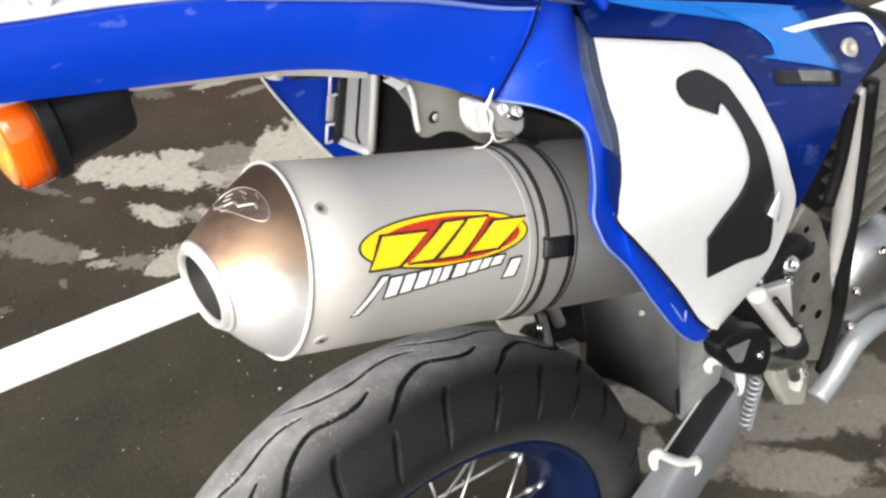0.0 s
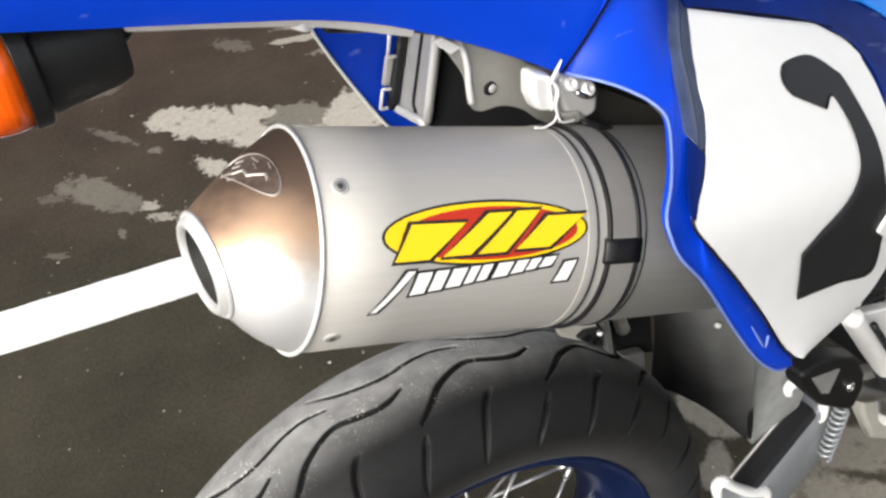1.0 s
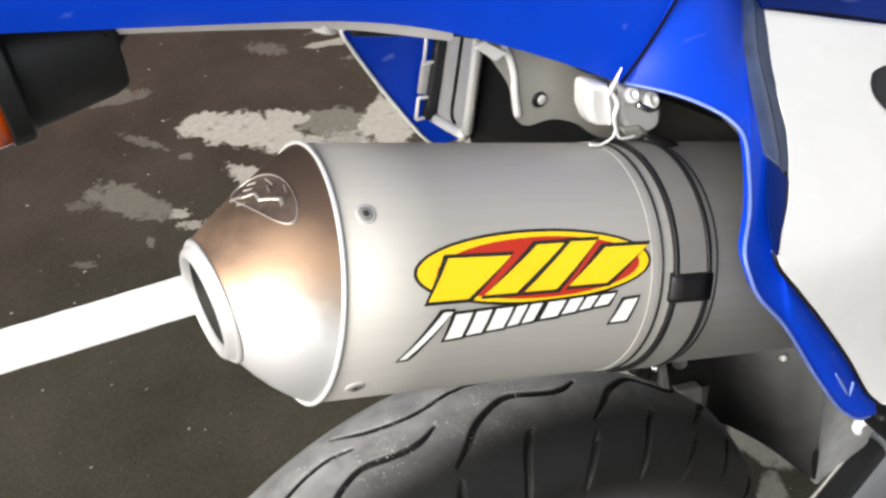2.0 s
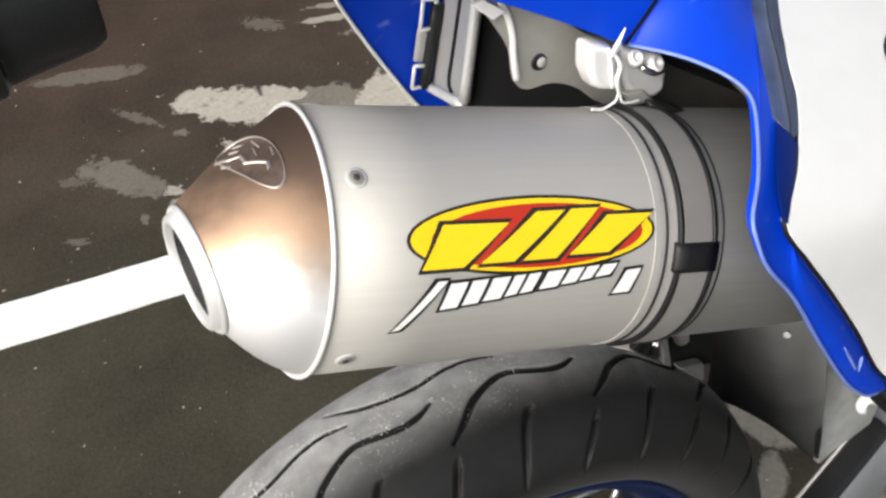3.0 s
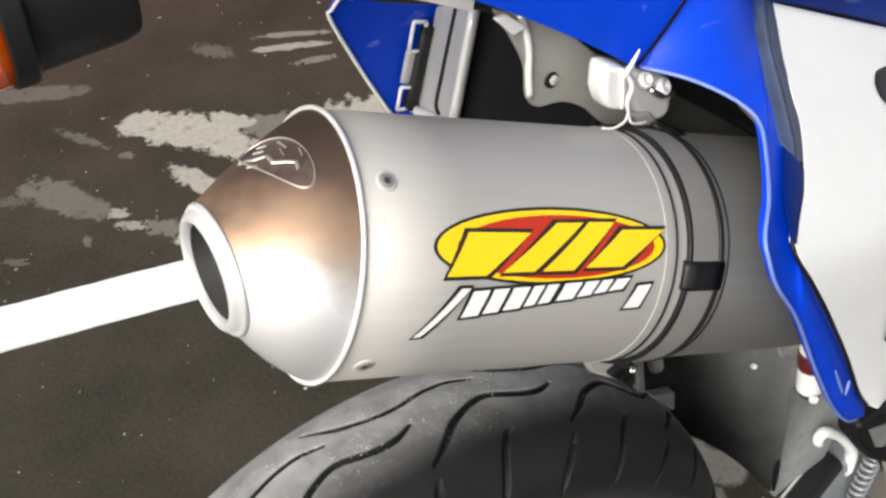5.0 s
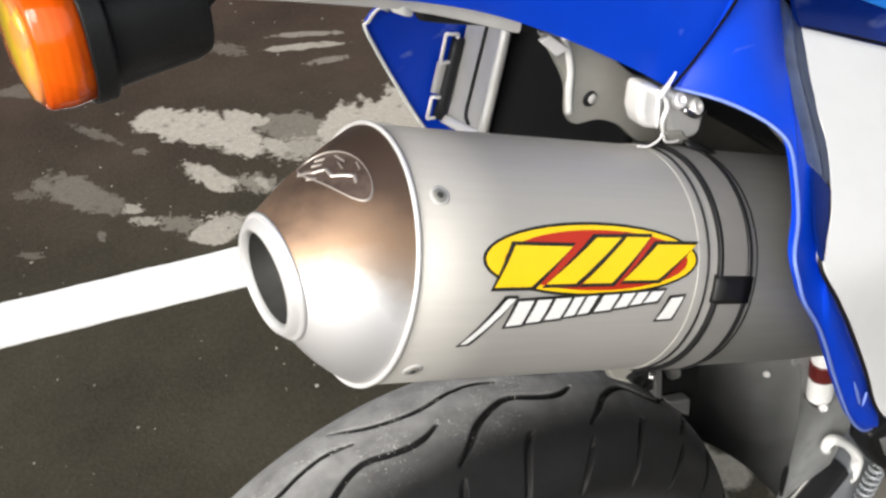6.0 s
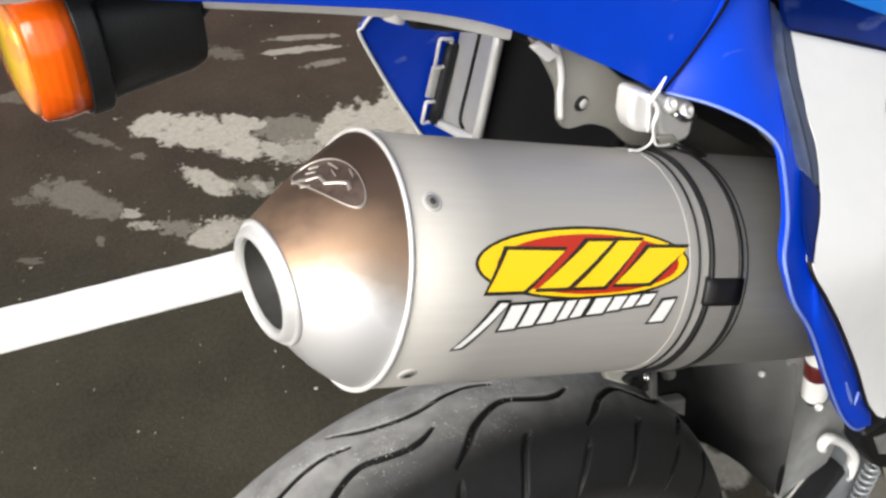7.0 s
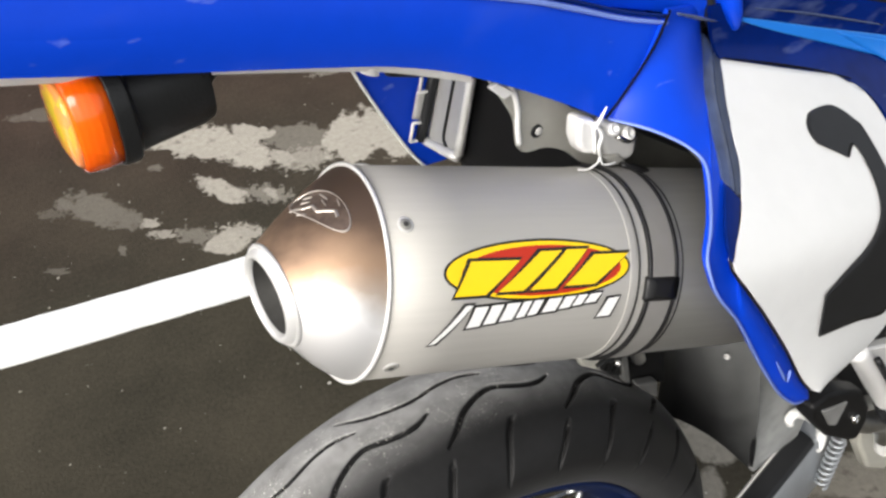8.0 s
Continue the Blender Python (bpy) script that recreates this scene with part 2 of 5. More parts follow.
def shaded_plastic():
    """Dark plastic whose colour carries the shade by the wheel and the light away from it (object space: x forward, z
    up).
    """
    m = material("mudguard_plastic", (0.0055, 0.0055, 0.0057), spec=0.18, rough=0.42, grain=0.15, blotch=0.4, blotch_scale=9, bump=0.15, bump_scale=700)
    nt = m.node_tree
    b = nt.nodes["Principled BSDF"]
    clean = b.inputs["Base Color"].links[0].from_socket
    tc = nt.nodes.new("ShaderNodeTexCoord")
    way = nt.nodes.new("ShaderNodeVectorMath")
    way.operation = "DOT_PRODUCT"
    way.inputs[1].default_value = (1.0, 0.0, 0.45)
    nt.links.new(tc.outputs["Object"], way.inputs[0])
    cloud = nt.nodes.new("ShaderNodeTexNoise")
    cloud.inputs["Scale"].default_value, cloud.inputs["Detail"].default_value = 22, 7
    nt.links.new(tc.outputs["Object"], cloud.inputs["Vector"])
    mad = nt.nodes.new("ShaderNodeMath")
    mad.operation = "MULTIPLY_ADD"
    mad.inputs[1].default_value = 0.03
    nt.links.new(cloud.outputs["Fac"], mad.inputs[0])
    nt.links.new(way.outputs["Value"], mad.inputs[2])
    # painted shading: black beside the wheel, grey where the surface catches light
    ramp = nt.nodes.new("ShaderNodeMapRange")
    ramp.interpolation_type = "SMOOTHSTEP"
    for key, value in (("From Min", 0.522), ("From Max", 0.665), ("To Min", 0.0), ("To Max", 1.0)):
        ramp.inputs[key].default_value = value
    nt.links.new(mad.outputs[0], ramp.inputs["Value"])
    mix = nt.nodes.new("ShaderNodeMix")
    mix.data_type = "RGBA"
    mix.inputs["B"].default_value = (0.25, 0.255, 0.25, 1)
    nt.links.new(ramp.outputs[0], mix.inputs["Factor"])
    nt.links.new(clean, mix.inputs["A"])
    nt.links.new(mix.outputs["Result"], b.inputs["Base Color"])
    return m


MUDGUARD = shaded_plastic()
STONE = material("pale_stone", (0.42, 0.40, 0.36), rough=0.8, grain=0.2)
ETCHED = material("etched_badge", (0.16, 0.115, 0.09), rough=0.45, metal=0.5, grain=0.3, grain_scale=200, blotch=0.4, blotch_scale=90)
# the can's titanium again, darkened for the shade under the side panel
SHADED_TITAN = material("shaded_titanium", (0.295, 0.291, 0.278), rough=0.45, metal=0.75, grain=0.05, grain_scale=260, blotch=0.06, blotch_scale=9, stretch=(1, 1, 0.06))
BADGE = material("raised_badge_metal", (0.62, 0.56, 0.50), rough=0.4, metal=0.75, grain=0.1)
RIM = material("blue_anodised_rim", (0.009, 0.021, 0.085), rough=0.3, metal=0.55, grain=0.08, blotch=0.2)
BANDS = material("black_band", (0.012, 0.012, 0.0125), spec=0.3, rough=0.35, grain=0.2)
YELLOW = material("yellow_vinyl", (0.90, 0.60, 0.004), rough=0.3, grain=0.02, blotch=0.03)
RED = material("red_vinyl", (0.46, 0.024, 0.007), rough=0.3, grain=0.03, blotch=0.1)
VINYL_BLACK = material("black_vinyl", (0.01, 0.01, 0.01), rough=0.35)
VINYL_WHITE = material("white_vinyl", (0.82, 0.82, 0.80), rough=0.3, grain=0.02)
PAINT = material("road_paint", (0.80, 0.805, 0.80), rough=0.6, grain=0.06, grain_scale=90, blotch=0.08, blotch_scale=12, bump=0.3, bump_scale=250)


def amber_lens(name, inner, outer, centre, near, far):
    """Glossy tinted plastic: the inner colour round a point of the bike's space, the outer colour away from it, in
    broken facets.
    """
    m = bpy.data.materials.new(name)
    m.use_nodes = True
    nt = m.node_tree
    b = nt.nodes["Principled BSDF"]
    b.inputs["Roughness"].default_value = 0.12
    b.inputs["Subsurface Weight"].default_value = 0.3
    b.inputs["Subsurface Radius"].default_value = (0.02, 0.006, 0.001)
    b.inputs["Coat Weight"].default_value = 0.5
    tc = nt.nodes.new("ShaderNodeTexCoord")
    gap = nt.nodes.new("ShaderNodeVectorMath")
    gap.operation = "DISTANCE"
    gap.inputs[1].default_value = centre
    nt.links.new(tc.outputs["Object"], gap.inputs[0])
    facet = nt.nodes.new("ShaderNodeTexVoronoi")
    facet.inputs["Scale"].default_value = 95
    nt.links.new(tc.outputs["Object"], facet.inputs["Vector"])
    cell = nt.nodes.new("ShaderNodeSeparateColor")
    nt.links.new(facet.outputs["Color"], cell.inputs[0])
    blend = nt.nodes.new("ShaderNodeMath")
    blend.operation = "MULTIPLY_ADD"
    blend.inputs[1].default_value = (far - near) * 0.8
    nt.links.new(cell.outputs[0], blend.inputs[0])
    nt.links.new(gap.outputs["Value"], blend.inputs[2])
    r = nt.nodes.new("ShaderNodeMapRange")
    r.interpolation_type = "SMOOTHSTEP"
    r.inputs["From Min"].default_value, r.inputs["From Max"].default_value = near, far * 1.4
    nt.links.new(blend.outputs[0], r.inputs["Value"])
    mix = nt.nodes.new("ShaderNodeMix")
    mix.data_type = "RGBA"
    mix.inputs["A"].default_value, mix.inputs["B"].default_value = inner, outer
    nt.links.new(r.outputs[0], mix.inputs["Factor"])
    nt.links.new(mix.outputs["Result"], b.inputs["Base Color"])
    w = nt.nodes.new("ShaderNodeTexWave")
    w.inputs["Scale"].default_value = 90
    w.inputs["Distortion"].default_value = 1.5
    bp = nt.nodes.new("ShaderNodeBump")
    bp.inputs["Strength"].default_value, bp.inputs["Distance"].default_value = 0.10, 0.001
    nt.links.new(tc.outputs["Object"], w.inputs["Vector"])
    nt.links.new(w.outputs["Fac"], bp.inputs["Height"])
    nt.links.new(bp.outputs[0], b.inputs["Normal"])
    return m


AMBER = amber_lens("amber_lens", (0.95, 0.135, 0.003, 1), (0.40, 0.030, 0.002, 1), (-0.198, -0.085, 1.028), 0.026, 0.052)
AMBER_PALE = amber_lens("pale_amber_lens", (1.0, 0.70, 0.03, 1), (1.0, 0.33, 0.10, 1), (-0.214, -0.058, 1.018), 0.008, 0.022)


def heat_tinted():
    """Spun steel with the brown oxide that heat leaves on the upper side, near the rim; the top's dark reflection is
    painted into the last tone (object space: x up, z forward).
    """
    m = bpy.data.materials.new("heat_tinted_steel")
    m.use_nodes = True
    nt = m.node_tree
    b = nt.nodes["Principled BSDF"]
    tc = nt.nodes.new("ShaderNodeTexCoord")
    sep = nt.nodes.new("ShaderNodeSeparateXYZ")
    nt.links.new(tc.outputs["Object"], sep.inputs[0])
    noise_n = nt.nodes.new("ShaderNodeTexNoise")
    noise_n.inputs["Scale"].default_value, noise_n.inputs["Detail"].default_value = 25, 4
    nt.links.new(tc.outputs["Object"], noise_n.inputs["Vector"])
    wob = nt.nodes.new("ShaderNodeMath")
    wob.operation = "MULTIPLY_ADD"
    wob.inputs[1].default_value, wob.inputs[2].default_value = 0.03, -0.015
    nt.links.new(noise_n.outputs["Fac"], wob.inputs[0])
    def op(kind, a, c):
        n = nt.nodes.new("ShaderNodeMath")
        n.operation = kind
        for i, v in enumerate((a, c)):
            if isinstance(v, (int, float)):
                n.inputs[i].default_value = v
            else:
                nt.links.new(v, n.inputs[i])
        return n.outputs[0]
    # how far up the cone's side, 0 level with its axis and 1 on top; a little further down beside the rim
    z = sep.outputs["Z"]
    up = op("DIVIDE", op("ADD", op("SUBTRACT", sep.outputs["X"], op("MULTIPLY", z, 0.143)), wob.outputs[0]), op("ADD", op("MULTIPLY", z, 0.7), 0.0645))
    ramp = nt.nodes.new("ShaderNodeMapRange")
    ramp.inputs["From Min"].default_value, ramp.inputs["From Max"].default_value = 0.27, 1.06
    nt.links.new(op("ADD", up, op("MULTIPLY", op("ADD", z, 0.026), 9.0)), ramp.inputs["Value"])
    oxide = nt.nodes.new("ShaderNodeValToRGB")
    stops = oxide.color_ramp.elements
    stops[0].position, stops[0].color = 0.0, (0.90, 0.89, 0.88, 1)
    # oxide brown, darkened further for the dark reflection along the top
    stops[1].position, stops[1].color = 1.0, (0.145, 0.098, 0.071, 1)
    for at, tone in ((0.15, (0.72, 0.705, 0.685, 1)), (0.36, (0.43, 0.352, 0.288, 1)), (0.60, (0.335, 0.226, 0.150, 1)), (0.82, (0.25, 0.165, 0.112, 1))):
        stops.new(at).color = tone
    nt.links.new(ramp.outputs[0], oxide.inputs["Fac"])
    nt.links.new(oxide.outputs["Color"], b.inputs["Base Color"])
    b.inputs["Metallic"].default_value, b.inputs["Roughness"].default_value = 0.80, 0.48
    b.inputs["Anisotropic"].default_value = 0.75
    spun = nt.nodes.new("ShaderNodeTangent")
    spun.direction_type, spun.axis = "RADIAL", "Z"
    nt.links.new(spun.outputs[0], b.inputs["Tangent"])
    fine = nt.nodes.new("ShaderNodeTexNoise")
    fine.inputs["Scale"].default_value = 700
    bp = nt.nodes.new("ShaderNodeBump")
    bp.inputs["Strength"].default_value, bp.inputs["Distance"].default_value = 0.05, 0.001
    nt.links.new(tc.outputs["Object"], fine.inputs["Vector"])
    nt.links.new(fine.outputs["Fac"], bp.inputs["Height"])
    nt.links.new(bp.outputs[0], b.inputs["Normal"])
    return m


HEAT = heat_tinted()


def asphalt():
    """Dark tarmac with pale, ragged worn patches (centre, half sizes, turn in degrees) and light specks of grit."""
    patches = [
        (0.194, 1.312, 0.118, 0.053, 137, 1.0), (0.250, 1.236, 0.055, 0.040, 109, 1.0), (0.139, 1.367, 0.057, 0.021, 163, 0.95), (0.284, 1.298, 0.046, 0.030, 138, 0.95),
        (0.377, 1.219, 0.100, 0.046, 146, 0.36), (0.344, 1.163, 0.050, 0.035, 171, 0.72), (0.486, 1.174, 0.103, 0.067, 18, 1.0), (0.600, 1.146, 0.120, 0.101, 32, 1.0),
        (0.308, 1.187, 0.037, 0.017, 102, 0.9), (0.169, 1.146, 0.058, 0.023, 114, 0.95), (0.142, 1.189, 0.029, 0.015, 100, 0.8), (0.235, 1.101, 0.048, 0.023, 136, 0.45),
        (0.242, 1.097, 0.018, 0.009, 102, 0.85), (-0.063, 1.222, 0.098, 0.036, 127, 0.27), (0.008, 1.137, 0.015, 0.013, 166, 0.8), (0.019, 1.095, 0.026, 0.011, 148, 0.7),
        (0.115, 1.009, 0.039, 0.030, 172, 0.9), (0.148, 1.025, 0.041, 0.020, 147, 0.85), (0.070, 1.060, 0.040, 0.019, 138, 0.33), (0.501, 1.485, 0.089, 0.013, 162, 0.75),
        (0.528, 1.527, 0.075, 0.012, 160, 0.5), (0.533, 1.411, 0.041, 0.011, 170, 0.4), (0.349, 1.549, 0.044, 0.021, 133, 0.2), (0.014, 1.384, 0.053, 0.011, 125, 0.22),
        (0.075, 1.290, 0.014, 0.009, 138, 0.3), (-0.147, 1.259, 0.021, 0.013, 139, 0.16), (-0.060, 1.093, 0.012, 0.007, 77, 0.25), (-0.179, 1.101, 0.018, 0.008, 141, 0.2),
        (0.578, 0.210, 0.055, 0.030, 111, 0.62), (0.517, 0.141, 0.037, 0.022, 34, 0.55), (0.756, 0.031, 0.165, 0.045, 145, 0.36), (0.658, -0.024, 0.130, 0.038, 137, 0.40),
        (0.869, 0.005, 0.110, 0.060, 149, 0.28), (0.610, 0.070, 0.050, 0.030, 32, 0.3), (0.690, -0.112, 0.100, 0.022, 140, 0.20),
        (-0.025, 1.570, 0.105, 0.026, 162, 0.20),
    ]
    m = bpy.data.materials.new("worn_tarmac")
    m.use_nodes = True
    nt = m.node_tree
    b = nt.nodes["Principled BSDF"]
    tc = nt.nodes.new("ShaderNodeTexCoord")

    def tex(scale, detail=8, rough=0.6):
        n = nt.nodes.new("ShaderNodeTexNoise")
        n.inputs["Scale"].default_value, n.inputs["Detail"].default_value, n.inputs["Roughness"].default_value = scale, detail, rough
        nt.links.new(tc.outputs["Object"], n.inputs["Vector"])
        return n.outputs["Fac"]

    def op(kind, a, c):
        n = nt.nodes.new("ShaderNodeMath")
        n.operation = kind
        for i, v in enumerate((a, c)):
            if isinstance(v, (int, float)):
                n.inputs[i].default_value = v
            else:
                nt.links.new(v, n.inputs[i])
        return n.outputs[0]

    def ramp(v, lo, hi, a, c):
        n = nt.nodes.new("ShaderNodeMapRange")
        for key, value in (("From Min", lo), ("From Max", hi), ("To Min", a), ("To Max", c)):
            n.inputs[key].default_value = value
        nt.links.new(v, n.inputs["Value"])
        return n.outputs[0]

    best = None
    rag = ramp(tex(24, 10, 0.68), 0.3, 0.7, -0.48, 0.48)
    fine = ramp(tex(75, 6, 0.7), 0.3, 0.7, -0.85, 0.85)
    soft = ramp(tex(14, 8, 0.62), 0.3, 0.7, -0.5, 0.5)
    for cx, cy, sx, sy, turn, strength in patches:
        mp = nt.nodes.new("ShaderNodeMapping")
        mp.vector_type = "TEXTURE"
        mp.inputs["Location"].default_value = (cx, cy, 0)
        mp.inputs["Rotation"].default_value = (0, 0, radians(turn))
        mp.inputs["Scale"].default_value = (sx, sy, 1)
        nt.links.new(tc.outputs["Object"], mp.inputs["Vector"])
        ln = nt.nodes.new("ShaderNodeVectorMath")
        ln.operation = "LENGTH"
        nt.links.new(mp.outputs[0], ln.inputs[0])
        edge = (0.90, 1.15, fine) if sx < 0.056 and strength < 0.9 and cy > 0.5 else (0.92, 1.10, rag) if cy > 0.5 else (0.86, 1.16, soft)
        mask = ramp(op("ADD", ln.outputs["Value"], edge[2]), edge[0], edge[1], strength, 0.0)
        best = mask if best is None else op("MAXIMUM", best, mask)
    worn = op("MULTIPLY", op("MULTIPLY", best, ramp(tex(30, 4), 0.31, 0.40, 0.50, 1.0)), ramp(tex(90, 5, 0.7), 0.35, 0.62, 0.78, 1.0))

    specks = op("MAXIMUM", ramp(tex(150, 2), 0.735, 0.79, 0.0, 0.6), ramp(tex(62, 1), 0.755, 0.79, 0.0, 0.8))
    base = nt.nodes.new("ShaderNodeMix")
    base.data_type = "RGBA"
    base.inputs["A"].default_value, base.inputs["B"].default_value = (0.0258, 0.0218, 0.0162, 1), (0.0565, 0.0470, 0.0350, 1)
    nt.links.new(ramp(op("ADD", tex(3, 6), op("MULTIPLY", tex(120, 6), 0.5)), 0.55, 0.95, 0, 1), base.inputs["Factor"])
    two = nt.nodes.new("ShaderNodeMix")
    two.data_type = "RGBA"
    two.inputs["B"].default_value = (0.42, 0.39, 0.335, 1)
    nt.links.new(op("MAXIMUM", worn, specks), two.inputs["Factor"])
    tint = nt.nodes.new("ShaderNodeMix")
    tint.data_type, tint.blend_type = "RGBA", "MULTIPLY"
    tint.inputs["Factor"].default_value = 1.0
    hue = nt.nodes.new("ShaderNodeMix")
    hue.data_type = "RGBA"
    hue.inputs["A"].default_value, hue.inputs["B"].default_value = (1.05, 1.10, 1.03, 1), (1.13, 0.90, 0.89, 1)
    # an iron-red tinge in the surface away from the line
    way = nt.nodes.new("ShaderNodeSeparateXYZ")
    nt.links.new(tc.outputs["Object"], way.inputs[0])
    nt.links.new(ramp(op("ADD", op("MULTIPLY", tex(2.3, 5), 0.9), way.outputs["Y"]), 1.35, 2.15, 0, 1), hue.inputs["Factor"])
    nt.links.new(base.outputs["Result"], tint.inputs["A"])
    nt.links.new(hue.outputs["Result"], tint.inputs["B"])
    nt.links.new(tint.outputs["Result"], two.inputs["A"])
    nt.links.new(two.outputs["Result"], b.inputs["Base Color"])
    b.inputs["Roughness"].default_value = 0.9
    b.inputs["Specular IOR Level"].default_value = 0.2
    bp = nt.nodes.new("ShaderNodeBump")
    bp.inputs["Strength"].default_value, bp.inputs["Distance"].default_value = 0.5, 0.004
    nt.links.new(tex(180, 6), bp.inputs["Height"])
    nt.links.new(bp.outputs[0], b.inputs["Normal"])
    return m


TARMAC = asphalt()


# ------------------------------------------------------------------ shaping helpers
def part(name, bm, mat, parent=None, label="", smooth=True, bevel=0.0):
    """Links a bmesh as one mesh object under a thing or a part."""
    data = bpy.data.meshes.new(name)
    bmesh.ops.recalc_face_normals(bm, faces=bm.faces)
    bm.to_mesh(data)
    bm.free()
    data.materials.append(mat)
    ob = new(name, data)
    if smooth:
        data.shade_smooth()
    if bevel:
        mod = ob.modifiers.new("rounding", "BEVEL")
        mod.width, mod.segments, mod.limit_method, mod.angle_limit = bevel, 2, "ANGLE", radians(40)
        mod.harden_normals = True
    if parent:
        ob.parent = parent
    return tagged(ob, label)


def from_data(verts, faces):
    bm = bmesh.new()
    vs = [bm.verts.new(v) for v in verts]
    for f in faces:
        try:
            bm.faces.new([vs[i] for i in f])
        except ValueError:
            pass
    return bm


def spline(points, n):
    """n points evenly spread along a smooth curve through the given ones."""
    p = np.array(points, float)
    if len(p) == 2:
        return p[0] + np.linspace(0, 1, n)[:, None] * (p[1] - p[0])
    ext = np.vstack([2 * p[0] - p[1], p, 2 * p[-1] - p[-2]])
    out = []
    for i in range(len(p) - 1):
        a, b, c, d = ext[i:i + 4]
        for t in np.linspace(0, 1, 24, endpoint=False):
            out.append(0.5 * (2 * b + (c - a) * t + (2 * a - 5 * b + 4 * c - d) * t * t + (3 * b - a - 3 * c + d) * t ** 3))
    out = np.array(out + [p[-1]])
    run = np.concatenate([[0], np.cumsum(np.linalg.norm(np.diff(out, axis=0), axis=1))])
    at = np.linspace(0, run[-1], n)
    return np.stack([np.interp(at, run, out[:, k]) for k in range(out.shape[1])], 1)


def sweep(points, radius, n=24, seg=12, flat=1.0):
    """A round bar along a smooth curve; radius is a number or one for each end and between; flat squeezes it along its second side."""
    c = spline(points, n)
    rad = np.interp(np.linspace(0, 1, n), np.linspace(0, 1, len(np.atleast_1d(radius))), np.atleast_1d(radius)) if np.ndim(radius) else np.full(n, radius)
    tang = np.gradient(c, axis=0)
    verts, faces, side = [], [], None
    for i in range(n):
        t = tang[i] / np.linalg.norm(tang[i])
        ref = np.array([0, 0, 1.0]) if abs(t[2]) < 0.9 else np.array([1.0, 0, 0])
        s = np.cross(t, ref) if side is None else side - t * (side @ t)
        side = s / np.linalg.norm(s)
        u = np.cross(side, t)
        for k in range(seg):
            a = 2 * math.pi * k / seg
            verts.append(c[i] + rad[i] * (math.cos(a) * side + flat * math.sin(a) * u))
    for i in range(n - 1):
        for k in range(seg):
            j = (k + 1) % seg
            faces.append((i * seg + k, i * seg + j, (i + 1) * seg + j, (i + 1) * seg + k))
    faces.append(tuple(range(seg)))
    faces.append(tuple((n - 1) * seg + k for k in range(seg)))
    return from_data(verts, faces)


def sheet(grid, thick, inward):
    """A plate with thickness: grid is rows x columns of points, inward the way to its back."""
    g = np.array(grid, float)
    nu, nv = g.shape[:2]
    back = g + np.array(inward, float) * thick
    verts = [tuple(v) for v in g.reshape(-1, 3)] + [tuple(v) for v in back.reshape(-1, 3)]
    m, at, faces = nu * nv, (lambda i, j: i * nv + j), []
    for i in range(nu - 1):
        for j in range(nv - 1):
            q = (at(i, j), at(i, j + 1), at(i + 1, j + 1), at(i + 1, j))
            faces += [q, tuple(m + k for k in reversed(q))]
    for i in range(nu - 1):
        for j in (0, nv - 1):
            faces.append((at(i, j), at(i + 1, j), m + at(i + 1, j), m + at(i, j)))
    for j in range(nv - 1):
        for i in (0, nu - 1):
            faces.append((at(i, j), at(i, j + 1), m + at(i, j + 1), m + at(i, j)))
    return from_data(verts, faces)


def loft(left, right, nu=40, nv=10, bulge=0.0, out=(0, -1, 0)):
    """Points between two edge curves, swelling outwards in the middle."""
    a, b = spline(left, nu), spline(right, nu)
    v = np.linspace(0, 1, nv)
    g = a[:, None, :] * (1 - v)[None, :, None] + b[:, None, :] * v[None, :, None]
    return g + (bulge * np.sin(math.pi * v))[None, :, None] * np.array(out, float)


def block(size, m, cuts=0):
    """A box of that size at the pose m."""
    bm = bmesh.new()
    bmesh.ops.create_cube(bm, size=1.0, matrix=m @ Matrix.Diagonal((*size, 1)))
    return bm


def prism(outline, thick, m):
    """A flat plate of the given outline (its own x, y), thick along z, at the pose m."""
    n = len(outline)
    verts = [m @ Vector((x, y, s * thick / 2)) for s in (-1, 1) for x, y in outline]
    faces = [tuple(range(n)), tuple(range(n, 2 * n))] + [(i, (i + 1) % n, n + (i + 1) % n, n + i) for i in range(n)]
    return from_data(verts, faces)


def revolve(profile, m, seg=96, close=False):
    """A turned body: profile is (along, radius), turned round the z axis of the pose m."""
    verts, faces, n = [], [], len(profile)
    for k in range(seg):
        a = 2 * math.pi * k / seg
        for s, r in profile:
            verts.append(m @ Vector((r * math.cos(a), r * math.sin(a), s)))
    for k in range(seg):
        j = (k + 1) % seg
        for i in range(n - 1 if not close else n):
            i2 = (i + 1) % n
            faces.append((k * n + i, k * n + i2, j * n + i2, j * n + i))
    return from_data(verts, faces)


def bolt(name, at, axis, radius, height, mat, parent, label=""):
    """A round-headed socket screw."""
    m = Matrix.Translation(at) @ Vector(axis).to_track_quat("Z", "Y").to_matrix().to_4x4()
    r, h = radius, height
    prof = [(-h * 0.3, 0.0001), (-h * 0.3, r), (h * 0.6, r), (h, r * 0.8), (h, r * 0.45), (h * 0.35, r * 0.42), (h * 0.35, 0.0001)]
    return part(name, revolve(prof, m, 24), mat, parent, label, bevel=0.0)


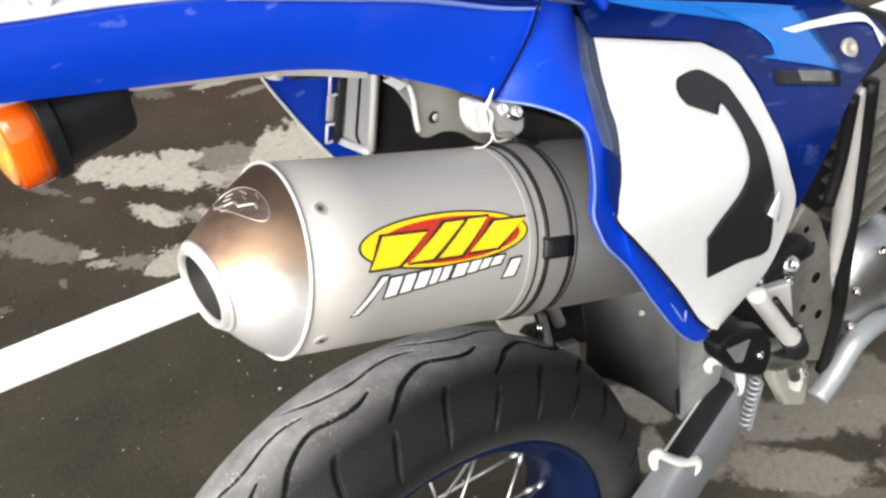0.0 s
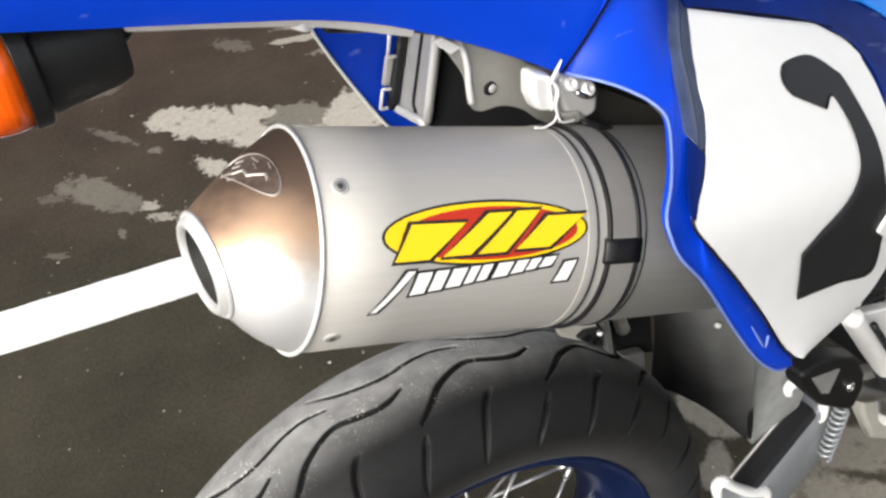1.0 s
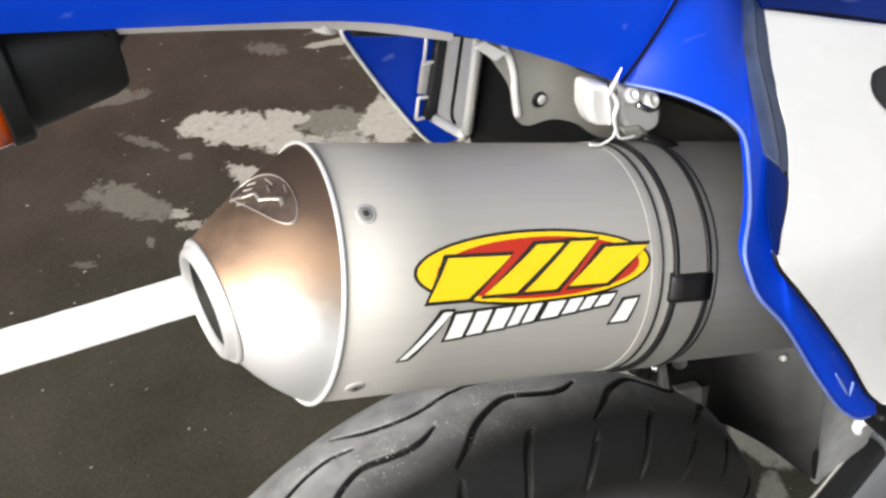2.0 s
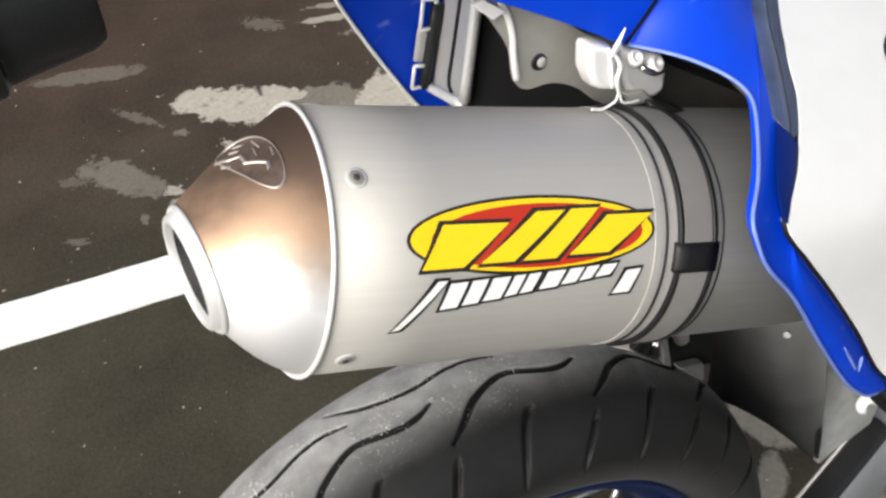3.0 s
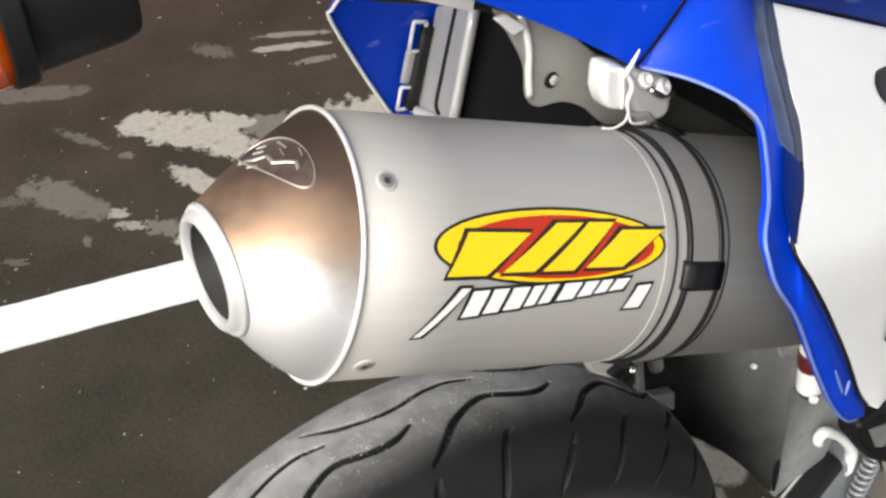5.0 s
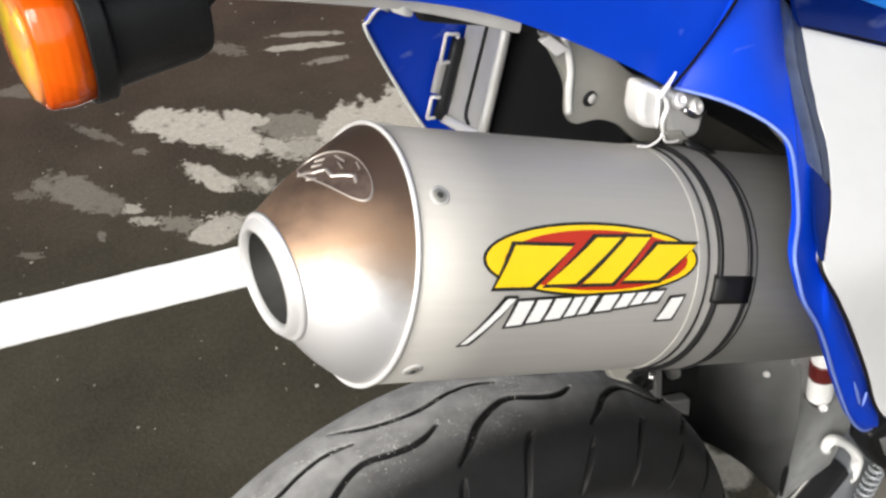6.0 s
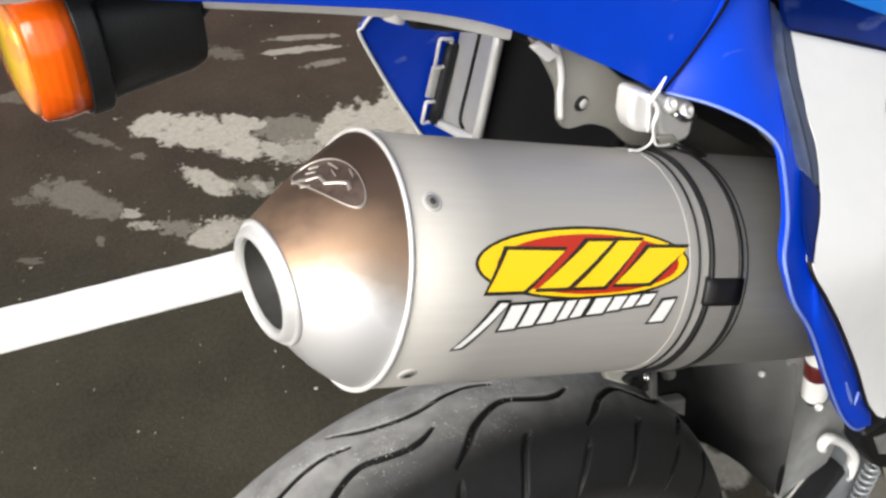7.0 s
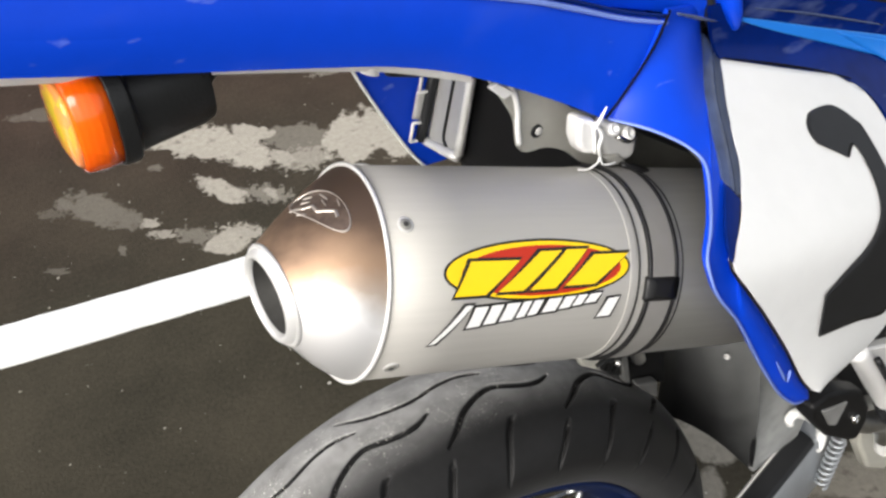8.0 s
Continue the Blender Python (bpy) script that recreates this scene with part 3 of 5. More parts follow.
# ------------------------------------------------------------------ setting
def ground():
    bm = bmesh.new()
    ring = [0, 0.5, 1, 2, 4, 8, 20, 60, 200, 800]
    xs = sorted({-v for v in ring} | set(ring))
    vs = [[bm.verts.new((x, y, 0)) for x in xs] for y in xs]
    for i in range(len(xs) - 1):
        for j in range(len(xs) - 1):
            bm.faces.new((vs[i][j], vs[i][j + 1], vs[i + 1][j + 1], vs[i + 1][j]))
    ob = part("ground", bm, TARMAC, smooth=False)
    return tagged(ob, "dark worn tarmac with pale ragged patches and grit", "ground", kind="structure")


def painted_line():
    """A parking line, with slightly uneven edges, running past the rear wheel."""
    rnd = random.Random(4)
    n, rows = 160, []
    a, b = np.array((-3.2, 1.375)), np.array((2.6, 0.563))
    way = (b - a) / np.linalg.norm(b - a)
    side = np.array((-way[1], way[0]))
    for i in range(n):
        c = a + (b - a) * i / (n - 1)
        e = [rnd.uniform(-0.0008, 0.0008) for _ in range(2)]
        rows.append([np.append(c - side * (0.0475 + e[0]), 0.004), np.append(c, 0.0045), np.append(c + side * (0.0475 + e[1]), 0.004)])
    ob = part("painted_line", sheet(rows, 0.004, (0, 0, -1)), PAINT, smooth=False)
    return tagged(ob, "white painted parking line on dark tarmac", "road marking", kind="structure")


ground()
painted_line()

def grit():
    """Small pale stones scattered on the tarmac, a few millimetres each."""
    rng = random.Random(7)
    verts, faces = [], []
    for _ in range(130):
        x, y = rng.uniform(-0.35, 1.2), rng.uniform(-0.35, 1.15)
        size = rng.choice((0.0010, 0.0012, 0.0014, 0.0017, 0.0022, 0.0032))
        base, n = len(verts), 5
        for level, scale in ((0.0, 1.0), (0.6, 0.85), (1.1, 0.35)):
            for k in range(n):
                a = 2 * math.pi * k / n + level + rng.uniform(-0.3, 0.3)
                r_ = size * scale * rng.uniform(0.75, 1.25)
                verts.append((x + r_ * math.cos(a), y + r_ * math.sin(a), size * level * 0.8))
        for lv in range(2):
            for k in range(n):
                j = (k + 1) % n
                faces.append((base + lv * n + k, base + lv * n + j, base + (lv + 1) * n + j, base + (lv + 1) * n + k))
        faces.append(tuple(base + 2 * n + k for k in range(n)))
    ob = part("grit", from_data(verts, faces), STONE, smooth=False)
    tagged(ob, "scattered pale grit and small stones on the tarmac", "gravel", kind="stuff")


grit()


# ------------------------------------------------------------------ motorcycle
# Bike space: x forward, y to the bike's left, z up, the origin where the rear tyre meets the ground. It leans on its side stand.
bike = new("motorcycle")
bike.matrix_world = pose(0, 0, 0, -7.92, 0, 0)
tagged(bike, "blue and white supermoto motorcycle leaning on its stand", "motorcycle")


# ---- muffler
CAN_AT = Vector((-0.0912, -0.0955, 0.885))
CAN_AXIS = Vector((0.9375, -0.0912, -0.3357)).normalized()
CAN_UP = (Vector((0, 0, 1)) - CAN_AXIS * CAN_AXIS.z).normalized()
CAN_SIDE = CAN_AXIS.cross(CAN_UP)
CAN_R = 0.0645
CAN_POSE = Matrix.Translation(CAN_AT) @ Matrix((CAN_UP, -CAN_UP.cross(CAN_AXIS), CAN_AXIS)).transposed().to_4x4()


def on_can(s, degrees, r=CAN_R):
    """A point in bike space: s along the muffler from its rear lip, degrees from its top towards the bike's right."""
    a = radians(degrees)
    return CAN_AT + CAN_AXIS * s + (CAN_UP * math.cos(a) + CAN_SIDE * math.sin(a)) * r


def can_patch(outline_rows, lift):
    """A thin sticker on the muffler: rows of (s, degrees), as a closed grid."""
    verts, faces = [], []
    nv = len(outline_rows[0])
    for row in outline_rows:
        for s, d in row:
            verts.append(on_can(s, d, CAN_R + lift))
    for i in range(len(outline_rows) - 1):
        for j in range(nv - 1):
            faces.append((i * nv + j, i * nv + j + 1, (i + 1) * nv + j + 1, (i + 1) * nv + j))
    return from_data(verts, faces)


def disc_rows(cs, cd, hs, hd, tilt=-1.55, n=40):
    """An ellipse on the muffler as rings from its middle."""
    rows = []
    for q in (0.001, 0.25, 0.5, 0.75, 0.9, 1.0):
        rows.append([(cs + hs * q * math.cos(a), cd + hd * q * math.sin(a) + tilt * hs * q * math.cos(a) * 100)
                     for a in np.linspace(0, 2 * math.pi, n + 1)])
    return rows


def muffler():
    m = CAN_POSE
    r = CAN_R
    body = part("muffler", revolve([(0.0, r - 0.004), (0.0, r), (0.05, r), (0.1, r), (0.15, r), (0.2, r), (0.25, r), (0.30, r), (0.327, r - 0.001), (0.333, r - 0.008),
                                    (0.342, 0.040), (0.352, 0.026), (0.40, 0.022)], Matrix(), 128), TITAN, bike, "brushed titanium muffler can with a conical end cap")
    body.matrix_local = m
    inv = m.inverted()

    def sub(name, bm, mat, label="", smooth=True, bevel=0.0):
        bm.transform(inv)
        return part(name, bm, mat, body, label, smooth, bevel)

    # rear lip: a rolled bead round the rim
    bead = [(-0.0012 + 0.0012 * math.sin(a), r + 0.0003 + 0.0012 * math.cos(a)) for a in np.linspace(0, 2 * math.pi, 13)[:-1]]
    part("rim_bead", revolve(bead, Matrix(), 128, close=True), BEAD, body, "polished rolled lip")
    # end cap: a cone whose mouth is set askew, facing down and outwards
    prof, seg, rows = [0.0, 0.12, 0.3, 0.5, 0.7, 0.86, 0.95, 1.0], 96, []
    mouth_rows = []
    mouth_at, mouth_r = np.array((-0.0070, 0.0112, -0.0488)), 0.0312
    mouth_n = np.array((-0.274, 0.156, -0.949))
    mouth_n /= np.linalg.norm(mouth_n)
    mouth_u = np.array((1.0, 0, 0)) - mouth_n * mouth_n[0]
    mouth_u /= np.linalg.norm(mouth_u)
    mouth_v = np.cross(mouth_u, mouth_n)

    def cone(t, a):
        e = np.array((r * math.cos(a) * 0.985, r * math.sin(a) * 0.985, -0.002))
        f = mouth_at - mouth_n * 0.004 + mouth_r * (math.cos(a) * mouth_u + math.sin(a) * mouth_v)
        return e + (f - e) * t + 0.0025 * math.sin(math.pi * t) * np.array((math.cos(a), math.sin(a), 0))

    for k in range(seg):
        a = 2 * math.pi * k / seg
        out = math.cos(a) * mouth_u + math.sin(a) * mouth_v
        col = [cone(t, a) for t in prof]
        ring_col = []
        # rolled mouth ring that turns inwards
        for rr, dn in ((0.0318, -0.0038), (0.0314, -0.0024), (0.0305, -0.0014), (0.0297, -0.0026), (0.0290, -0.0014), (0.0280, 0.0012), (0.0269, 0.0021), (0.0255, 0.0025), (0.0243, 0.0022), (0.0236, 0.0010), (0.0233, -0.0008), (0.0230, -0.045)):
            ring_col.append(mouth_at + mouth_n * dn + rr * out)
        rows.append(col)
        mouth_rows.append([col[-1], *ring_col])
    nv = len(rows[0])
    cap_verts = [tuple(p) for c in rows for p in c]
    cap_faces = [(k * nv + j, k * nv + j + 1, ((k + 1) % seg) * nv + j + 1, ((k + 1) % seg) * nv + j) for k in range(seg) for j in range(nv - 1)]
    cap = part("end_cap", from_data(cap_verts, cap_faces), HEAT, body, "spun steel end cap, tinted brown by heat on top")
    nr = len(mouth_rows[0])
    part("mouth_ring", from_data([tuple(p) for c in mouth_rows for p in c], [(k * nr + j, k * nr + j + 1, ((k + 1) % seg) * nr + j + 1, ((k + 1) % seg) * nr + j) for k in range(seg) for j in range(nr - 1)]), RING, body, "bright rolled mouth ring")
    tube = []
    for k in range(48):
        a = 2 * math.pi * k / 48
        out = math.cos(a) * mouth_u + math.sin(a) * mouth_v
        tube.append([mouth_at + mouth_n * dn + rr * out for dn, rr in ((-0.0012, 0.0227), (-0.044, 0.0227), (-0.044, 0.0001))])
    part("outlet_tube", from_data([tuple(v) for c in tube for v in c], [(k * 3 + j, k * 3 + j + 1, ((k + 1) % 48) * 3 + j + 1, ((k + 1) % 48) * 3 + j) for k in range(48) for j in range(2)]), SOOT, body, "sooty dark outlet tube")
    # stamped oval badge on the upper side of the cap
    def on_cap(t, deg, lift):
        a = radians(deg)
        return Vector(cone(t, a) + lift * np.array((math.cos(a), math.sin(a), -0.6)))
    ring = []
    for a in np.linspace(0, 2 * math.pi, 41)[:-1]:
        ring.append([on_cap(0.45 + q * (0.16 * math.cos(a) - 0.11 * math.sin(a)), -3 + q * 30 * math.sin(a), l) for q, l in ((0.955, 0.0003), (0.967, 0.0009), (0.993, 0.0009), (1.005, 0.0001))])
    ring.append(ring[0])
    part("badge_ring", from_data([tuple(v) for c in ring for v in c], [(i * 4 + j, i * 4 + j + 1, i * 4 + 5 + j, i * 4 + 4 + j) for i in range(40) for j in range(3)]), BADGE, body, "raised oval outline")
    field = [[on_cap(0.45 + q * (0.152 * math.cos(a) - 0.105 * math.sin(a)), -3 + q * 29 * math.sin(a), 0.0003) for q in (0.02, 0.35, 0.7, 1.0)] for a in np.linspace(0, 2 * math.pi, 41)]
    part("badge_field", from_data([tuple(v) for c in field for v in c], [(i * 4 + j, i * 4 + j + 1, i * 4 + 5 + j, i * 4 + 4 + j) for i in range(40) for j in range(3)]), ETCHED, body, "dark etched badge field")
    for k, (t0, d0, t1, d1, w) in enumerate(((0.62, -20, 0.585, -9, 0.014), (0.585, -9, 0.53, -4, 0.016), (0.53, -4, 0.555, 4, 0.017), (0.555, 4, 0.45, 13, 0.020), (0.45, 13, 0.475, 18, 0.017), (0.39, -9, 0.41, 1, 0.009), (0.47, -19, 0.44, -13, 0.009),
                                             (0.53, -16, 0.50, -10, 0.008), (0.36, 6, 0.39, 12, 0.008), (0.44, -2, 0.47, 5, 0.007), (0.66, -8, 0.63, -2, 0.008))):
        bar = []
        for g in np.linspace(0, 1, 5):
            t, d = t0 + (t1 - t0) * g - 0.04 - 0.0035 * (d0 + (d1 - d0) * g), d0 + (d1 - d0) * g - 3
            bar.append([on_cap(t - w, d, 0.0001), on_cap(t - w * 0.6, d, 0.0008), on_cap(t + w * 0.6, d, 0.0008), on_cap(t + w, d, 0.0001)])
        part("badge_mark", from_data([tuple(v) for c in bar for v in c], [(i * 4 + j, i * 4 + j + 1, i * 4 + 5 + j, i * 4 + 4 + j) for i in range(4) for j in range(3)]), BADGE, body)

    # strap: two rubber bands with a steel band between, and a black buckle
    def hoop(a0, a1, h):
        e = min(0.0004, h * 0.2)
        return [(a0, r), (a0, r + h - 3 * e), (a0, r + h - e), (a0 + e, r + h), (a0 + 3 * e, r + h), (a1 - 3 * e, r + h), (a1 - e, r + h), (a1, r + h - e), (a1, r + h - 3 * e), (a1, r)]
    part("can_flange", revolve(hoop(0.1662, 0.1708, 0.0005), Matrix(), 128), TITAN, body, "rolled crease round the can")
    for a0, a1, lift in ((0.1726, 0.1736, 0.0010), (0.1800, 0.1826, 0.0026), (0.2012, 0.2040, 0.0026), (0.2080, 0.2090, 0.0013)):
        part("rubber_band", revolve(hoop(a0, a1, lift), Matrix(), 128), BANDS, body, "")
    part("strap", revolve(hoop(0.1828, 0.2010, 0.0020), Matrix(), 128), STRAP, body, "satin steel strap")
    sub("buckle", sheet([[on_can(s_, d, r + 0.0035) for s_ in np.linspace(0.1775, 0.2040, 4)] for d in np.linspace(66.5, 79, 6)], 0.003, -CAN_SIDE), BANDS, "black rubber buckle")
    # shade under the panel is put into this section's darker colour
    part("front_section", revolve([(0.2055, r), (0.2065, r + 0.0007), (0.30, r + 0.0007), (0.327, r - 0.0002), (0.3335, r - 0.0072)], Matrix(), 128), SHADED_TITAN, body, "front section of the can, coloured darker for the panel's shade")
    # rivets behind the lip
    for d in (-92, -30, 33, 115, 180):
        at, out = on_can(0.0125, d, r), on_can(0, d, 1) - on_can(0, d, 0)
        for nm, rr, hh, mt in (("rivet_washer", 0.0050, 0.0005, RAIL), ("rivet", 0.0036, 0.0009, SATIN), ("rivet_socket", 0.0018, 0.0011, SOOT)):
            mm = Matrix.Translation(at) @ out.to_track_quat("Z", "Y").to_matrix().to_4x4()
            prof_r = [(-0.001, 0.0001), (-0.001, rr), (hh * 0.6, rr), (hh, rr * 0.85), (hh, 0.0001)]
            sub(nm, revolve(prof_r, mm, 20), mt)

    # sticker: black-edged yellow oval, red field, slanted yellow blocks, white slanted bars underneath
    cs, cd = 0.099, 58.8
    sub("oval_edge", can_patch(disc_rows(cs, cd, 0.0668, 16.4, 0), 0.0002), VINYL_BLACK)
    sub("oval", can_patch(disc_rows(cs, cd, 0.0650, 15.0, 0), 0.0004), YELLOW, "yellow oval sticker")
    sub("oval_field", can_patch(disc_rows(cs + 0.002, cd + 0.4, 0.0570, 13.2, 0), 0.0006), RED, "red sticker field")

    def quad(a, b, c, d):
        """A four-cornered sticker: top left, top right, bottom left, bottom right, each (s, degrees)."""
        a, b, c, d = map(np.array, (a, b, c, d))
        return [[tuple((a + (b - a) * g) * (1 - f) + (c + (d - c) * g) * f) for g in np.linspace(0, 1, 5)] for f in np.linspace(0, 1, 6)]

    def grown(q, e):
        k = np.array((e, e * 800))
        signs = ((-1, -1), (1, -1), (-1, 1), (1, 1))
        return [tuple(np.array(v) + k * np.array(w)) for v, w in zip(q, signs)]
    blocks = [((0.0500, 53.2), (0.0835, 53.4), (0.0395, 70.6), (0.0600, 70.4)), ((0.0985, 49.4), (0.1140, 49.2), (0.0685, 69.4), (0.0860, 69.2)), ((0.1175, 48.9), (0.1330, 48.8), (0.0905, 69.2), (0.1085, 69.0)),
              ((0.1375, 52.0), (0.1640, 51.9), (0.1155, 68.0), (0.1380, 67.8))]
    for q in blocks:
        sub("block_edge", can_patch(quad(*grown(q, 0.0020)), 0.0008), VINYL_BLACK)
    for q in blocks:
        sub("block", can_patch(quad(*q), 0.0010), YELLOW, "slanted yellow sticker block")
    bars = [((0.0480, 75.5), (0.0530, 75.5), (0.0290, 97.5), (0.0330, 97.0))]
    for s0, wide in ((0.0545, 0.0088), (0.0655, 0.0082), (0.0760, 0.0092), (0.0872, 0.0060), (0.0950, 0.0065), (0.1050, 0.0100), (0.1172, 0.0080), (0.1270, 0.0068), (0.1358, 0.0085)):
        f = (s0 - 0.05) / 0.095
        d0, d1 = 77.0 - 4.2 * f, 89.0 - 11.5 * f
        bars.append(((s0, d0), (s0 + wide, d0 - 0.4), (s0 - 0.004, d1), (s0 + wide - 0.004, d1 - 0.8)))
    bars.append(((0.1500, 76.5), (0.1585, 75.8), (0.1440, 87.4), (0.1540, 87.0)))
    for q in bars:
        sub("bar_edge", can_patch(quad(*grown(q, 0.0016)), 0.0007), VINYL_BLACK)
    for q in bars:
        sub("bar", can_patch(quad(*q), 0.0009), VINYL_WHITE, "slanted white sticker bar")
    return body


muffler()


# ---- rear wheel
WHEEL_AT = Vector((0, 0.0035, 0.314))


def tread_distance(arc, y):
    """How far a point of the unrolled tread is from the nearest groove's edge (below 0: inside it). arc in degrees, y across."""
    period = 23.2
    best = np.full(arc.shape, 9.0)
    main = spline([(-0.4, -0.042), (2.6, -0.0306), (5.1, -0.019), (8.8, -0.009), (11.8, -0.0055), (15.2, -0.010), (18.0, -0.0128), (20.5, -0.0117), (23.0, -0.0060)], 36)
    cont = spline([(-0.9, -0.0522), (-2.7, -0.0645), (-4.4, -0.0752)], 8)
    short = spline([(12.4, -0.0385), (11.3, -0.0415), (9.9, -0.051), (8.5, -0.0655), (7.5, -0.0755)], 14)
    far = spline([(-13.0, 0.0420), (-8.5, 0.0245), (-4.0, 0.0165), (0.0, 0.0155), (4.3, 0.0205), (8.4, 0.0215), (12.0, 0.0160)], 30)
    mm = math.pi / 180 * TYRE_R
    for line, width in ((main, 0.0023), (cont, 0.0019), (short, 0.0022), (far, 0.0017)):
        w = np.linspace(0, 1, len(line))
        wide = width * np.clip(np.minimum(w * 5, (1 - w) * 5) + 0.3, 0.2, 1.0)
        for k in range(len(line) - 1):
            a, b = line[k], line[k + 1]
            dx = ((arc - a[0] + period / 2) % period - period / 2) * mm
            dy = y - a[1]
            ex, ey = (b[0] - a[0]) * mm, b[1] - a[1]
            t = np.clip((dx * ex + dy * ey) / (ex * ex + ey * ey + 1e-12), 0, 1)
            best = np.minimum(best, np.hypot(dx - t * ex, dy - t * ey) - wide[k])
    return best


def tyre_bm():
    """The tyre: a turned section whose tread is cut by curved grooves."""
    seg, across = 1500, 170
    u = np.linspace(-1, 1, across)
    u = 0.75 * u + 0.25 * np.sin(u * math.pi / 2)
    crown = TYRE_R - TYRE_DROP * (1 - np.sqrt(1 - 0.98 * u * u)) / (1 - math.sqrt(0.02))
    ang = np.arange(seg) * 360 / seg - 180
    A, Y = np.meshgrid(ang, u * TYRE_HALF, indexing="ij")
    d = tread_distance(A, Y)
    depth = 0.0060 * np.clip(0.5 - d / 0.0022, 0, 1)
    rad = crown[None, :] - depth
    side = [(0.0755, 0.253), (0.0730, 0.244), (0.068, 0.236), (0.061, 0.231), (0.054, 0.226)]
    rows = []
    for k in range(seg):
        c, s_ = math.sin(radians(ang[k])), math.cos(radians(ang[k]))
        col = [(r_ * c, -y_, r_ * s_) for y_, r_ in reversed(side)]
        col += [(rad[k, j] * c, Y[k, j], rad[k, j] * s_) for j in range(across)]
        col += [(r_ * c, y_, r_ * s_) for y_, r_ in side]
        rows.append(col)
    nv = len(rows[0])
    verts = [v for col in rows for v in col]
    faces = [(k * nv + j, k * nv + j + 1, ((k + 1) % seg) * nv + j + 1, ((k + 1) % seg) * nv + j) for k in range(seg) for j in range(nv - 1)]
    data = bpy.data.meshes.new("tyre")
    data.from_pydata(verts, [], faces)
    data.update()
    data.shade_smooth()
    data.materials.append(RUBBER)
    return data


def rear_wheel():
    turn = Matrix.Rotation(radians(-90), 4, "X")
    hub_prof = [(-0.085, 0.0001), (-0.085, 0.022), (-0.06, 0.03), (-0.052, 0.062), (-0.045, 0.064), (-0.04, 0.036), (0.04, 0.036), (0.045, 0.064), (0.052, 0.062), (0.06, 0.03), (0.085, 0.022), (0.085, 0.0001)]
    wheel = part("rear_wheel", revolve(hub_prof, turn, 64), ALU, bike, "black road tyre on a dark blue spoked rim")
    wheel.location = WHEEL_AT
    tyre = new("tyre", tyre_bm())
    tyre.parent = wheel
    tagged(tyre, "black dusty road tyre with curved grooves")
    rim_prof = [(-0.0600, 0.2310), (-0.0625, 0.2280), (-0.0610, 0.2220), (-0.050, 0.2185), (-0.043, 0.205), (-0.025, 0.197), (0.0, 0.193), (0.025, 0.197), (0.043, 0.205), (0.050, 0.2185),
                (0.0610, 0.2220), (0.0625, 0.2280), (0.0600, 0.2310), (0.045, 0.222), (0.0, 0.205), (-0.045, 0.222)]
    part("rim", revolve(rim_prof, turn, 144, close=True), RIM, wheel, "dark blue anodised rim")
    for k in range(32):
        side = -1 if k % 2 else 1
        a0, cross = 2 * math.pi * k / 32, (0.55 if k % 4 < 2 else -0.55)
        p0 = (0.195 * math.sin(a0), side * 0.012, 0.195 * math.cos(a0))
        p1 = (0.060 * math.sin(a0 + cross), side * 0.048, 0.060 * math.cos(a0 + cross))
        part("spoke", sweep([p0, p1], 0.0019, 4, 8), ALU, wheel)
        q = [p0[i] + (p1[i] - p0[i]) * 0.11 for i in range(3)]
        part("spoke_nipple", sweep([p0, q], 0.0034, 3, 8), ALU, wheel)
    part("axle_nut", revolve([(-0.125, 0.0001), (-0.125, 0.016), (-0.105, 0.017), (-0.105, 0.011), (0.105, 0.011), (0.105, 0.017), (0.125, 0.016), (0.125, 0.0001)], turn, 12), STEEL, wheel, smooth=False)
    return wheel


rear_wheel()


# ---- bodywork
def panel_y(x, z):
    """The panel's outer face: upright below, leaning in towards the seat above a soft crease."""
    crease = 0.872 - 0.25 * (x - 0.111)
    return -0.205 + 0.10 * (x - 0.2) + 0.016 * np.logaddexp(0, (z - crease) / 0.010)


def cover_y(x, z):
    """The forward cover's face: that of the panel, set a little back, and upright again near the seat."""
    return -0.01 * np.logaddexp(-(panel_y(x, z) + 0.003) / 0.01, 7.8)


def skin(left, right, face, lift=0.0, nu=60, nv=14, bulge=0.0):
    """Points on a face between two edge curves given as (x, z)."""
    g = loft([(x, 0, z) for x, z in left], [(x, 0, z) for x, z in right], nu, nv)
    swell = bulge * np.sin(np.linspace(0, math.pi, nv))
    g[:, :, 1] = face(g[:, :, 0], g[:, :, 2]) - lift - swell[None, :]
    return g


WHITE_LEFT = [(0.2145, 0.9225), (0.2015, 0.9158), (0.1895, 0.9088), (0.1765, 0.8988), (0.1705, 0.8935), (0.1620, 0.8890), (0.1520, 0.8842), (0.1375, 0.8775), (0.1155, 0.8670),
              (0.1285, 0.8415), (0.148, 0.812), (0.180, 0.761), (0.205, 0.717), (0.222, 0.694)]
WHITE_RIGHT = [(0.324, 0.879), (0.342, 0.864), (0.340, 0.848), (0.327, 0.829), (0.323, 0.801), (0.337, 0.760), (0.326, 0.731), (0.300, 0.704), (0.259, 0.693), (0.232, 0.688)]


